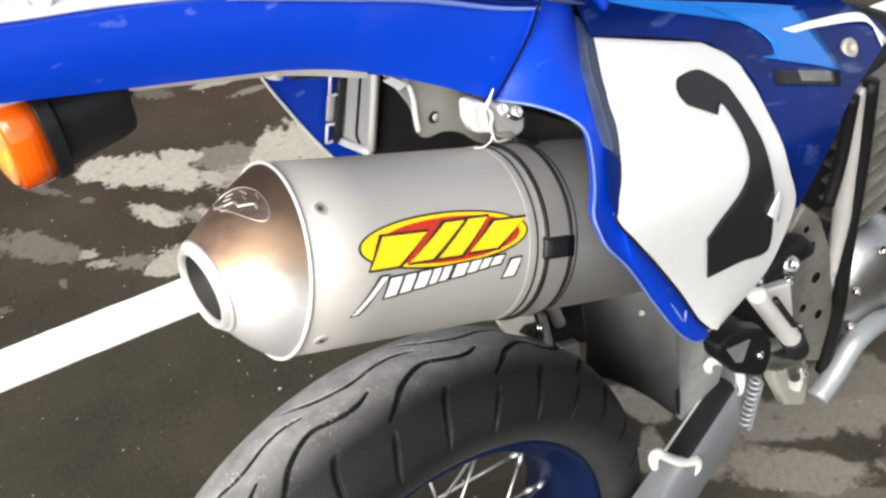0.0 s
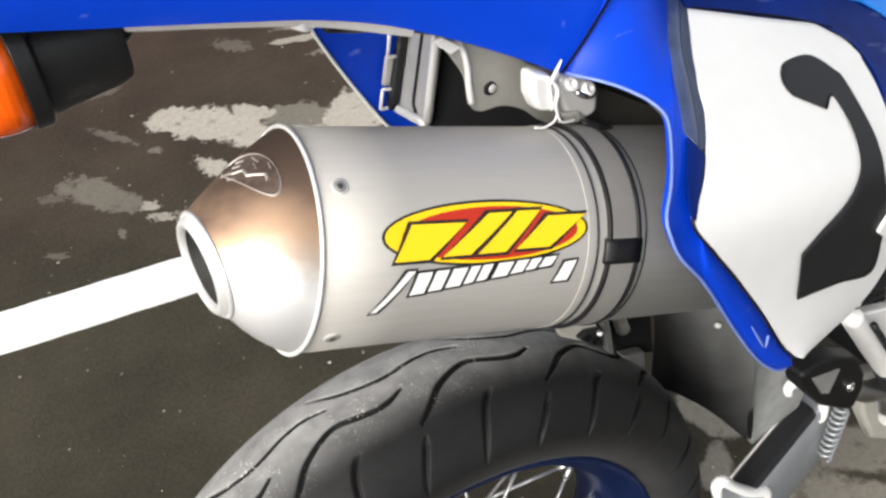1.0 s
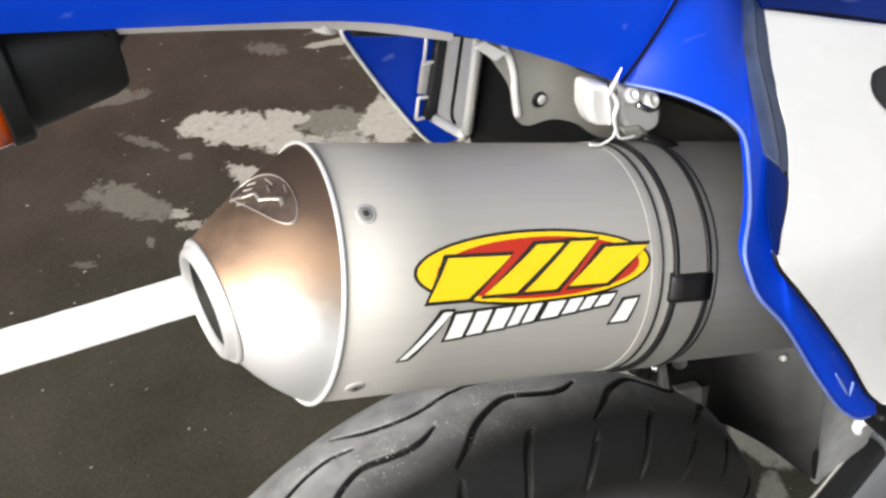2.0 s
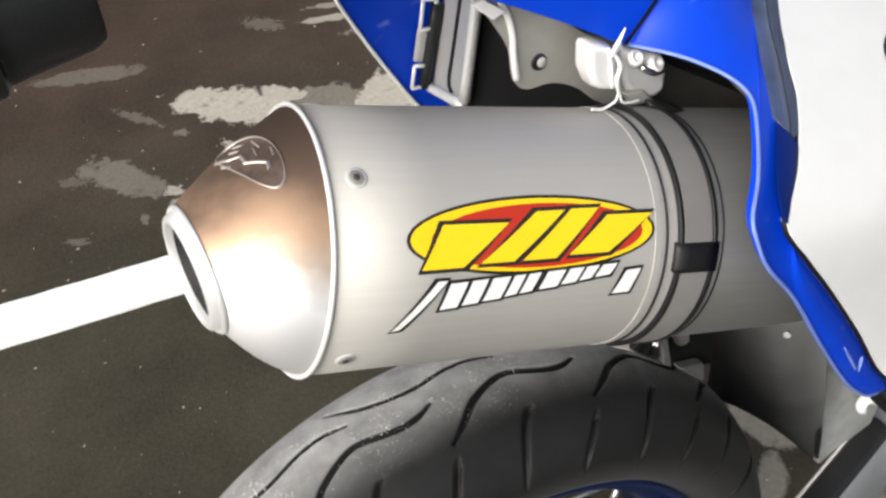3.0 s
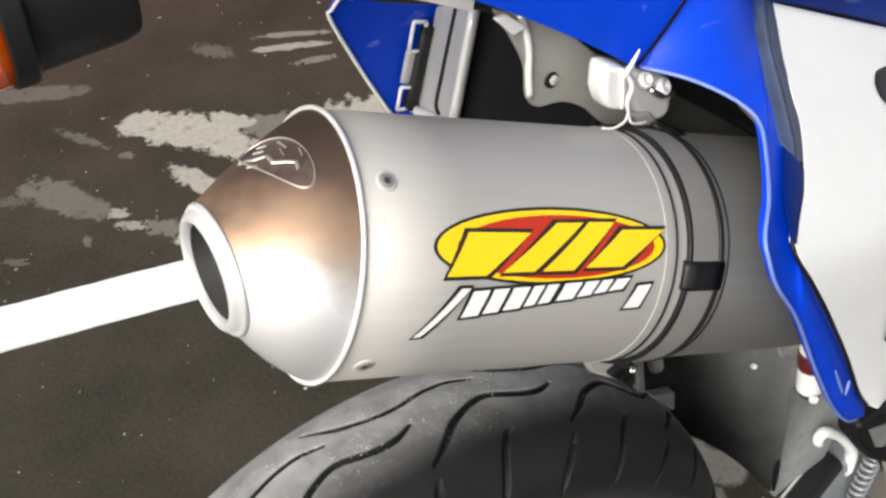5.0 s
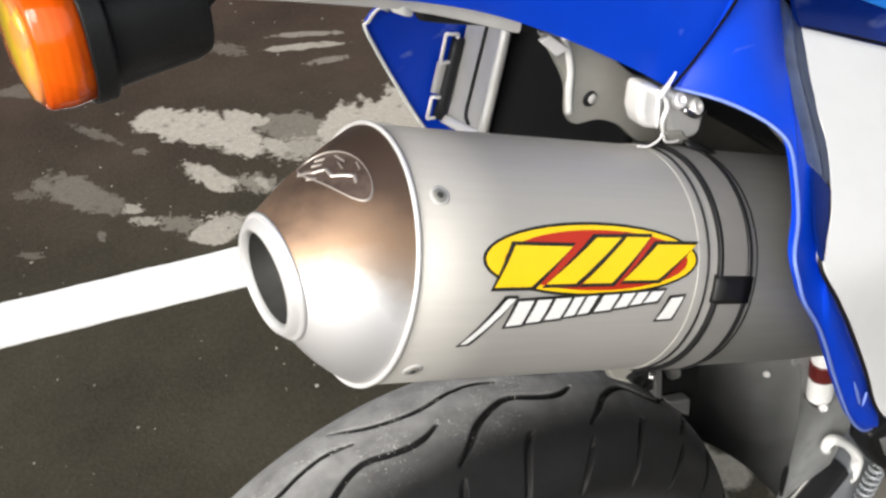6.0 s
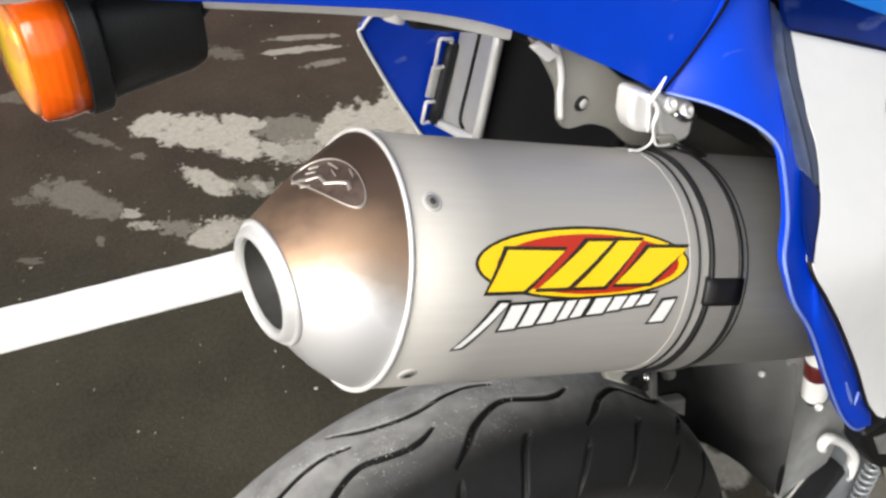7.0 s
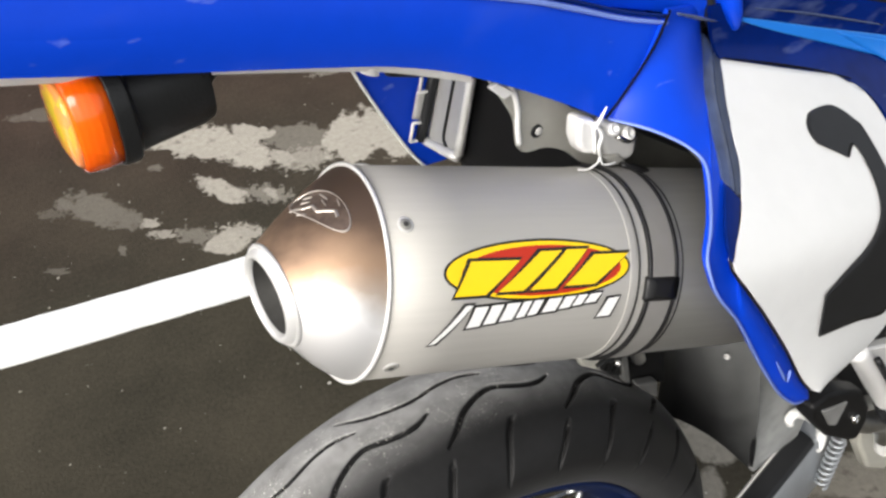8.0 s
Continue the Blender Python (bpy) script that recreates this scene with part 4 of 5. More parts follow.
def side_panel():
    inner = [(0.107, -0.094, 0.919), (0.1195, -0.1140, 0.9175), (0.1305, -0.1270, 0.9125), (0.1385, -0.1400, 0.9065), (0.139, -0.153, 0.901), (0.128, -0.170, 0.893), (0.112, -0.189, 0.885),
             (0.097, -0.203, 0.877), (0.095, -0.210, 0.867), (0.100, -0.213, 0.852), (0.120, -0.213, 0.822), (0.150, -0.210, 0.768), (0.179, -0.207, 0.720), (0.204, -0.203, 0.690), (0.220, -0.200, 0.680)]
    outer = [(0.159, -0.089, 0.977), (0.197, -0.074, 0.962), (0.2140, -0.0640, 0.9350), (0.1845, -0.0990, 0.9218), (0.1665, -0.1270, 0.9098), (0.1510, -0.1530, 0.8985), (0.1375, -0.1835, 0.8800),
             (0.1185, -0.204, 0.867), (0.129, -0.209, 0.841), (0.148, -0.208, 0.812), (0.180, -0.205, 0.761), (0.205, -0.203, 0.717), (0.222, -0.201, 0.692), (0.226, -0.199, 0.684)]
    panel = part("side_panel", sheet(loft(inner, outer, 90, 14, 0.0035), 0.004, (0.1, 1, 0.05)), BLUE, bike, "glossy blue side panel with a white number plate", bevel=0.0012)
    # sheet added inside the panel to keep sky light off the muffler's front
    lip_in = [(0.1385, -0.1380, 0.9045), (0.1385, -0.1530, 0.8985), (0.1290, -0.1700, 0.8905), (0.1200, -0.1800, 0.8840)]
    part("shading_sheet", sheet(loft(lip_in, [(x + 0.115, y + 0.004, z - 0.040) for x, y, z in lip_in], 30, 10), 0.003, (0.2, 0.5, 0.8)), DIM, panel, "dark grey sheet added behind the panel to shade the muffler")
    # the bright line along the panel's edge, a highlight made as a pale strip
    part("lip_highlight", sweep([(x, y - 0.001, z) for x, y, z in inner], 0.0011, 100, 6), LIP, panel, "pale strip painted as the edge's highlight")
    ridge = [(0.2150, -0.0650, 0.9352), (0.1840, -0.1012, 0.9222), (0.1658, -0.1295, 0.9100), (0.1498, -0.1558, 0.8982), (0.1440, -0.1660, 0.8930)]
    valley = [(0.2152, -0.0760, 0.9275), (0.1872, -0.1110, 0.9148), (0.1720, -0.1375, 0.9025), (0.1565, -0.1620, 0.8918), (0.1480, -0.1735, 0.8865)]
    rim_line = [(0.2152, -0.0848, 0.9220), (0.1897, -0.1195, 0.9085), (0.1772, -0.1432, 0.8968), (0.1615, -0.1668, 0.8868), (0.1505, -0.1798, 0.8812)]
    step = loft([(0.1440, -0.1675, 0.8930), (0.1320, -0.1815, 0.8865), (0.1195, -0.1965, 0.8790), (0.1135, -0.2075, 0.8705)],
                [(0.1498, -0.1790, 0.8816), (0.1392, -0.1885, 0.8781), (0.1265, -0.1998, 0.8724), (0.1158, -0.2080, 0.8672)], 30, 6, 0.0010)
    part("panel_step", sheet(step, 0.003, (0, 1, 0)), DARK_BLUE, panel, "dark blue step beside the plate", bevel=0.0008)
    part("panel_edge", sheet(loft(ridge, valley, 40, 6, 0.0016), 0.004, (0, 1, 0)), EDGE, panel, "glossy grey-blue bevelled edge", bevel=0.0008)
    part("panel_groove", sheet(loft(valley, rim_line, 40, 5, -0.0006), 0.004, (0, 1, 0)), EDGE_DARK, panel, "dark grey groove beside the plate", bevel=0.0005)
    for a, b in (((0.1660, 0.7600), (0.1818, 0.7315)), ((0.1818, 0.7315), (0.1850, 0.7400))):
        part("moulded_mark", sweep([(a[0], -0.2125, a[1]), (b[0], -0.2105, b[1])], [0.0004, 0.0011, 0.0009], 8, 6), LIP, panel, "pale moulded chevron")
    plate = part("number_plate", sheet(skin(WHITE_LEFT, WHITE_RIGHT, panel_y, 0.003, 90, 24, 0.003), 0.005, (0, 1, 0)), WHITE, panel, "plain white number plate with a dark numeral", bevel=0.0015)
    back = skin([(x + 0.006, z) for x, z in WHITE_LEFT], [(x - 0.005, z) for x, z in WHITE_RIGHT], panel_y, -0.008, 60, 14)
    part("panel_backing", sheet(back, 0.003, (0, 1, 0)), BLACK, panel, "black inner side of the panel")
    # dark shading between blue and white, laid on as a thin black bar
    part("plate_side_shade", sweep([(x - 0.001, panel_y(x, z) - 0.0015, z) for x, z in WHITE_LEFT[6:]], 0.0012, 50, 8), BLACK, panel, "black line for the shade beside the plate")
    # dark numeral: a hooked bar that swells towards its foot
    hook = [(0.270, 0.8595), (0.2845, 0.8605), (0.2835, 0.850), (0.277, 0.839), (0.267, 0.829), (0.248, 0.818), (0.224, 0.810), (0.2045, 0.801)]
    rim = [(0.2485, 0.8735), (0.2475, 0.8775), (0.2495, 0.8805), (0.2545, 0.8825), (0.265, 0.883), (0.291, 0.877), (0.304, 0.866), (0.3065, 0.860), (0.300, 0.840), (0.2915, 0.818), (0.294, 0.793), (0.295, 0.767), (0.290, 0.737), (0.250, 0.750), (0.2065, 0.762)]
    part("numeral", sheet(skin(hook, rim, panel_y, 0.0085, 170, 12), 0.0012, (0, 1, 0)), CHARCOAL, panel, "dark grey numeral")
    part("numeral_notch", sheet(skin([(0.2987, 0.7928), (0.284, 0.7779)], [(0.3028, 0.7823), (0.3006, 0.7608)], panel_y, 0.0100, 10, 5), 0.0010, (0, 1, 0)), WHITE, panel, "white notch in the numeral")
    return panel


side_panel()


CREST = [(-0.46, -0.072, 1.160), (-0.36, -0.080, 1.137), (-0.233, -0.083, 1.100), (-0.19, -0.084, 1.086), (-0.133, -0.084, 1.074), (-0.069, -0.084, 1.057), (0.038, -0.088, 1.019), (0.078, -0.088, 1.002),
         (0.121, -0.088, 0.982), (0.158, -0.088, 0.968)]


def rear_fender():
    low = spline([(-0.46, -0.070, 1.118), (-0.36, -0.079, 1.098), (-0.233, -0.085, 1.061), (-0.159, -0.085, 1.039), (-0.07, -0.085, 1.013), (-0.036, -0.085, 1.002), (-0.001, -0.085, 0.987),
                  (0.036, -0.088, 0.967), (0.076, -0.091, 0.942), (0.106, -0.093, 0.921)], 60)
    crest = spline(CREST, 60)
    rows = []
    for a, b in zip(low, crest):
        half = []
        for t in np.linspace(0, 1, 9):
            p = a + (b - a) * t
            half.append(p + np.array((0, -0.004 * math.sin(math.pi * t), 0.0)))
        for t in (0.25, 0.5, 0.75):
            half.append(b * (1, 1 - t, 1) + np.array((0, 0, 0.006 * t)))
        top = b * (1, 0, 1) + np.array((0, 0, 0.006))
        rows.append([*half, top, *[p * (1, -1, 1) for p in reversed(half)]])
    return part("rear_fender", sheet(rows, 0.003, (0, 0, -1)), BLUE, bike, "glossy blue tail fender", bevel=0.001)


fender = rear_fender()


def fender_trim():
    """A pale strip on the fender's top and a light grey rail tucked under its edge."""
    a = spline([(x, y * 0.95, z + 0.0030) for x, y, z in CREST[:6]], 40)
    b = a * (1, -1, 1)
    part("top_trim", sheet(loft(a, b, 40, 9, 0.006, (0, 0, 1)), 0.002, (0, 0, -1)), WHITE, fender, "white trim along the fender's top")
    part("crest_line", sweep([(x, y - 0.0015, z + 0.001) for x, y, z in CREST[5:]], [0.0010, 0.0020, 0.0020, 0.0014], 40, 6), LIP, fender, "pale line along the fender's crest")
    part("crest_groove", sweep([(x, y - 0.0012, z + 0.0052) for x, y, z in CREST[5:]], [0.0008, 0.0016, 0.0016], 40, 6), DARK_BLUE, fender, "dark gap above the fender's crest")
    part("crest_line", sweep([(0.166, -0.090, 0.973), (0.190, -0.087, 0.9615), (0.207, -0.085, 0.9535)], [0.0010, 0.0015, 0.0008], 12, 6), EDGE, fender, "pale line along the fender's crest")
    bolt("tail_screw", (-0.165, -0.066, 1.0860), (-0.1, -0.5, 0.85), 0.0085, 0.002, WHITE, fender, "white plastic screw head")
    rail_a = [(-0.235, -0.070, 1.057), (-0.15, -0.070, 1.034), (-0.07, -0.070, 1.010), (-0.03, -0.070, 0.997), (0.02, -0.073, 0.974)]
    rail_b = [(-0.235, -0.068, 1.047), (-0.15, -0.068, 1.024), (-0.07, -0.068, 1.000), (-0.03, -0.068, 0.986), (0.02, -0.071, 0.964)]
    part("tail_rail", sheet(loft(rail_a, rail_b, 40, 4, 0.001), 0.004, (0, 1, 0)), RAIL, fender, "light grey rail under the fender edge", bevel=0.001)
    part("rail_tab", sheet(loft([(-0.050, -0.066, 0.997), (-0.049, -0.066, 0.991)], [(-0.037, -0.066, 0.993), (-0.038, -0.066, 0.986)], 6, 6, 0.003), 0.003, (0, 1, 0)), BEAD, fender, "small bright tab", bevel=0.001)



fender_trim()


def seam_strip():
    # the gap's shadow, drawn as a black bar along the seam
    part("seam_strip", sweep([(0.104, -0.097, 0.921), (0.117, -0.0975, 0.9335), (0.130, -0.097, 0.9465), (0.145, -0.0955, 0.962), (0.157, -0.0925, 0.979)], 0.0009, 24, 8), GROOVE, fender, "black strip for the shaded gap between fender and side panel")


seam_strip()


def shroud():
    """The forward bodywork: dark blue cover with light blue and white graphics, and the seat above it."""
    low = [(0.2176, 0.9234), (0.2602, 0.906), (0.3048, 0.8879), (0.3397, 0.872), (0.3547, 0.8569), (0.3523, 0.8422), (0.3334, 0.827), (0.3263, 0.8029), (0.3389, 0.7692), (0.3481, 0.7434)]
    high = [(0.2060, 0.9620), (0.2694, 0.9520), (0.3355, 0.9330), (0.482, 0.8700), (0.5682, 0.8126), (0.5848, 0.7889), (0.4796, 0.7925), (0.4257, 0.7895), (0.3902, 0.7703), (0.3523, 0.7392)]
    body = part("tank_shroud", sheet(skin([(x - 0.004, z) for x, z in low], high, cover_y, 0.0, 80, 20), 0.004, (0, 1, 0)), DARK_BLUE, bike, "dark blue forward cover with light blue graphics", bevel=0.0012)
    def decal(name, left, right, mat, label, lift):
        part(name, sheet(skin(left, right, cover_y, lift, 30, 8), 0.0008, (0, 1, 0)), mat, body, label)
    decal("light_blue_flash", [(0.3392, 0.9024), (0.4036, 0.8572), (0.4023, 0.8437), (0.3813, 0.8487)], [(0.4809, 0.8453), (0.4841, 0.8306), (0.4725, 0.8077), (0.4706, 0.8070)], LIGHT_BLUE, "light blue graphic", 0.0018)
    decal("light_blue_stripe", [(0.2302, 0.9474), (0.251, 0.9399), (0.3195, 0.9127), (0.3998, 0.8817), (0.4729, 0.8520)], [(0.2305, 0.9457), (0.2731, 0.9238), (0.3336, 0.8952), (0.3972, 0.8661), (0.4600, 0.8420)], LIGHT_BLUE, "light blue tapering stripe", 0.0012)
    decal("white_flash", [(0.436, 0.8473), (0.497, 0.8328), (0.5673, 0.812), (0.5769, 0.7877)], [(0.4473, 0.8404), (0.4941, 0.8282), (0.567, 0.8047), (0.5585, 0.7904)], VINYL_WHITE, "white pointed graphic", 0.0034)
    decal("lettering_bar", [(0.382, 0.8406), (0.3715, 0.8355)], [(0.4655, 0.8077), (0.4519, 0.8034)], CHARCOAL, "dark lettering bar", 0.0020)
    decal("lettering_bar", [(0.412, 0.8290), (0.405, 0.8250)], [(0.456, 0.8120), (0.447, 0.8085)], PAD, "grey lettering bar", 0.0034)
    # shadow line over the plate's top edge, made as a thin black bar
    part("plate_shadow", sweep([(x, cover_y(x, z) - 0.0016, z) for x, z in ((0.2160, 0.9236), (0.2602, 0.9062), (0.3048, 0.8881), (0.3397, 0.8722))], [0.0004, 0.0009, 0.0009, 0.0004], 30, 6), GROOVE, body, "black line for the shadow in the gap above the plate")
    bolt("shroud_bolt", (0.506, -0.118, 0.808), (0, -0.85, 0.5), 0.010, 0.004, BEIGE, body, "pale round bolt")
    seat_low = [(0.03, -0.066, 1.030), (0.10, -0.066, 1.004), (0.16, -0.066, 0.982), (0.22, -0.066, 0.958), (0.366, -0.072, 0.915), (0.60, -0.075, 0.850), (0.8, -0.08, 0.86)]
    rows = []
    for p in spline(seat_low, 30):
        rows.append([(p[0], p[1], p[2]), (p[0], p[1] * 1.02, p[2] + 0.025), (p[0], p[1] * 0.9, p[2] + 0.045), (p[0], p[1] * 0.5, p[2] + 0.055), (p[0], 0, p[2] + 0.058),
                     (p[0], -p[1] * 0.5, p[2] + 0.055), (p[0], -p[1] * 0.9, p[2] + 0.045), (p[0], -p[1] * 1.02, p[2] + 0.025), (p[0], -p[1], p[2])])
    skirt = [[(p[0], p[1] - 0.006, p[2] - 0.012), (p[0], p[1] - 0.009, p[2]), (p[0], p[1] - 0.008, p[2] + 0.012), (p[0], p[1] - 0.003, p[2] + 0.020)] for p in spline(seat_low, 60) if p[0] < 0.285]
    # rounded rear end of the cover, with a dark gap beside it
    part("cover_end", sweep([(0.2215, -0.0760, 0.9690), (0.2262, -0.0785, 0.9560), (0.2300, -0.0790, 0.9440), (0.2315, -0.0780, 0.9390)], [0.0075, 0.0080, 0.0060, 0.0030], 24, 14), BLUE, body, "rounded blue end of the cover")
    part("cover_gap", sweep([(0.2070, -0.0700, 0.9720), (0.2120, -0.0720, 0.9560), (0.2185, -0.0735, 0.9360)], [0.0045, 0.0060, 0.0035], 16, 10), VINYL_BLACK, body, "dark gap behind the cover")
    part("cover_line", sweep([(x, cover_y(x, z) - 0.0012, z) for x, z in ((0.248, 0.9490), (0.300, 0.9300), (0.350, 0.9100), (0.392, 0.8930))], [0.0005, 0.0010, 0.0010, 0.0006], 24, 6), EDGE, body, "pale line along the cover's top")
    part("seat_skirt", sheet(skirt, 0.003, (0, 1, 0)), BLUE, bike, "blue trim under the seat", bevel=0.001)
    part("seat", sheet(rows, 0.02, (0, 0, -1)), BLACK, bike, "black vinyl seat", bevel=0.002)


shroud()


# ---- things seen between the fender and the muffler
def subframe():
    tri = [(0.0505, 0.862), (0.0525, 0.868), (0.058, 0.874), (0.064, 0.877), (0.070, 0.873), (0.078, 0.876), (0.15, 0.850), (0.155, 0.735), (0.113, 0.738), (0.099, 0.759), (0.0735, 0.809)]
    m = Matrix.Translation((0, 0.180, 0)) @ Matrix.Rotation(radians(90), 4, "X")
    left = part("left_cover", prism(tri, 0.006, m), BLUE, bike, "blue cover of the bike's other side", smooth=False, bevel=0.002)
    part("edge_lip", sweep([(x, 0.176, z) for x, z in ((0.113, 0.738), (0.099, 0.759), (0.0735, 0.809), (0.0505, 0.862), (0.0525, 0.868), (0.058, 0.874), (0.064, 0.877), (0.070, 0.873))], 0.0015, 40, 8), VINYL_WHITE, left, "pale strip along the edge")
    # light grey bracket plate, set askew, with a pressed rib and a folded edge
    tl, tr, bl, br = (np.array(v) for v in ((0.137, 0.172, 0.850), (0.130, 0.100, 0.880), (0.113, 0.172, 0.768), (0.107, 0.100, 0.790)))
    grid = [[(tl + (tr - tl) * v) * (1 - u) + (bl + (br - bl) * v) * u for v in np.linspace(0, 1, 8)] for u in np.linspace(0, 1, 8)]
    box = part("battery_bracket", sheet(grid, 0.004, (1, 0, 0)), GREY, bike, "light grey metal battery bracket", smooth=False, bevel=0.001)

    def on_plate(u, v, lift=0.0):
        return tuple((tl + (tr - tl) * v) * (1 - u) + (bl + (br - bl) * v) * u + np.array((-lift, -lift * 0.4, 0)))
    part("bracket_rib", sweep([on_plate(0.02, 0.52, 0.001), on_plate(0.6, 0.5, 0.001), on_plate(0.86, 0.5, 0.001), on_plate(0.95, 0.62, 0.001)], 0.0016, 24, 6), SMOKE, box)
    part("bracket_fold", sweep([on_plate(0.0, 0.98, 0.002), on_plate(0.97, 0.98, 0.002)], 0.0042, 6, 8), BEAD, box, "bright folded edge")
    part("bracket_foot", sweep([on_plate(0.97, 0.0, 0.002), on_plate(1.0, 0.95, 0.002)], 0.0042, 6, 8), BEAD, box)
    part("clip_bar", sweep([(0.1275, 0.170, 0.838), (0.1065, 0.170, 0.773)], 0.0052, 6, 8), CHARCOAL, box, "black rubber clip strap")
    for a, b in (((0.119, 0.845), (0.113, 0.822)), ((0.104, 0.794), (0.099, 0.776))):
        ax, az, bx, bz = *a, *b
        frame_pts = [(ax - 0.0035, 0.169, az), (ax + 0.0075, 0.169, az - 0.003), (bx + 0.0075, 0.169, bz - 0.002), (bx - 0.0035, 0.169, bz)]
        for k in range(4):
            part("clip_frame", sweep([frame_pts[k], frame_pts[(k + 1) % 4]], 0.0016, 4, 6), BEAD, box)
    part("clip_plate", sheet(loft([(0.109, 0.170, 0.822), (0.1015, 0.170, 0.797)], [(0.120, 0.170, 0.820), (0.112, 0.170, 0.793)], 6, 4), 0.003, (0, 1, 0)), GREY, box)
    part("air_box", block((0.30, 0.15, 0.17), pose(0.277, 0.040, 0.815, 0, 16, 0)), BLACK, bike, "black plastic air box", smooth=False, bevel=0.008)
    plate = [(0.032, 0.962), (0.060, 0.955), (0.097, 0.920), (0.128, 0.902), (0.124, 0.868), (0.105, 0.874), (0.090, 0.889), (0.074, 0.898), (0.058, 0.900), (0.052, 0.908), (0.051, 0.925), (0.044, 0.941)]
    ring_pts = [tuple(p) for p in spline([*plate, plate[0]], 60)[:-1]]
    hanger = part("hanger_plate", prism(ring_pts, 0.005, Matrix.Translation((0, -0.070, 0)) @ Matrix.Rotation(radians(90), 4, "X")), SATIN, bike, "satin alloy muffler hanger plate", bevel=0.001)
    hole = revolve([(0.0, 0.0001), (0.0, 0.0032), (0.0010, 0.0035), (0.0010, 0.0045), (0.0, 0.0047)], Matrix.Translation((0.0665, -0.0727, 0.914)) @ Vector((0, -1, 0)).to_track_quat("Z", "Y").to_matrix().to_4x4(), 28)
    part("hanger_hole", hole, CHARCOAL, hanger, "dark drilled hole")
    # clamp: a bright sleeve round the stay, a cast lug with two bolts, and a twist of locking wire between them
    facing = Matrix.Rotation(radians(90), 4, "X")
    part("clamp_sleeve", prism([(0.0815, 0.9290), (0.0880, 0.9270), (0.0960, 0.9225), (0.0990, 0.9160), (0.1005, 0.9010), (0.0980, 0.8955), (0.0890, 0.8992), (0.0835, 0.9035), (0.0805, 0.9120)], 0.016, Matrix.Translation((0, -0.0905, 0)) @ facing), BEAD, hanger, "bright white clamp sleeve", bevel=0.0045)
    part("sleeve_rib", sweep([(0.0925, -0.0985, 0.9235), (0.0938, -0.0987, 0.9130), (0.0948, -0.0983, 0.8990)], 0.0010, 10, 6), VINYL_WHITE, hanger, "pressed rib")
    part("clamp_lug", prism([(0.1030, 0.9180), (0.1180, 0.9135), (0.1300, 0.9060), (0.1330, 0.8960), (0.1315, 0.8820), (0.1220, 0.8800), (0.1080, 0.8880), (0.1030, 0.8990)], 0.013, Matrix.Translation((0, -0.0900, 0)) @ facing), GREY, hanger, "pale cast clamp lug", bevel=0.004)
    bolt("clamp_bolt", (0.1100, -0.0965, 0.9105), (0.1, -0.8, 0.55), 0.0048, 0.0035, BEAD, hanger, "bright clamp bolt")
    bolt("clamp_bolt", (0.1225, -0.0965, 0.9025), (0.3, -0.8, 0.45), 0.0052, 0.0040, BEAD, hanger, "bright clamp bolt")
    part("bolt_shank", sweep([(0.1130, -0.0985, 0.9050), (0.1205, -0.0995, 0.9000), (0.1290, -0.0985, 0.8985)], [0.0020, 0.0026, 0.0020], 10, 8), STEEL, hanger)
    part("clamp_ear", prism([(0.1020, 0.8930), (0.1150, 0.8905), (0.1230, 0.8800), (0.1080, 0.8830)], 0.006, Matrix.Translation((0, -0.0960, 0)) @ facing), SATIN, hanger, "satin clamp ear", bevel=0.002)
    part("clamp_tail", sweep([(0.1150, -0.1010, 0.8840), (0.1260, -0.1020, 0.8770), (0.1370, -0.1010, 0.8690), (0.1460, -0.0990, 0.8600)], [0.0030, 0.0062, 0.0060, 0.0030], 12, 10, 0.5), BANDS, hanger, "black end of the strap")
    part("wire_loop", sweep([(0.0945, -0.1000, 0.9210), (0.0975, -0.1015, 0.9130), (0.0950, -0.1020, 0.9050), (0.0968, -0.1015, 0.8960)], [0.0010, 0.0015, 0.0013, 0.0010], 20, 6), BEAD, hanger, "twisted locking wire")
    part("wire_leg", sweep([(0.0965, -0.1015, 0.8975), (0.0930, -0.1030, 0.8940), (0.0850, -0.1030, 0.8925), (0.0785, -0.1020, 0.8945)], 0.0008, 16, 6), BEAD, hanger)
    part("wire_leg", sweep([(0.0965, -0.1015, 0.8975), (0.0975, -0.1030, 0.8920), (0.1030, -0.1030, 0.8895), (0.1090, -0.1020, 0.8880)], 0.0008, 16, 6), BEAD, hanger)
    part("wire_spike", sweep([(0.0930, -0.1000, 0.9190), (0.0960, -0.1020, 0.9270), (0.1005, -0.1020, 0.9335)], [0.0014, 0.0014, 0.0006], 12, 8, 0.6), BEAD, hanger, "pale end of the wire over the seam")
    # brightness seen through the hole, painted as a small grey disc
    part("hole_light", revolve([(0.0, 0.0001), (0.0, 0.0027), (-0.0006, 0.0030)], Matrix.Translation((0.0682, -0.0738, 0.9135)) @ Vector((0, -1, 0)).to_track_quat("Z", "Y").to_matrix().to_4x4(), 20), GREY, hanger, "grey disc for the light seen through the hole")
    part("plate_edge", sweep([(0.0462, -0.0728, 0.957), (0.0482, -0.0728, 0.951), (0.0506, -0.0728, 0.944), (0.0520, -0.0728, 0.934), (0.0516, -0.0728, 0.923), (0.0524, -0.0728, 0.909)], 0.0021, 24, 6), BEAD, hanger, "bright cut edge")
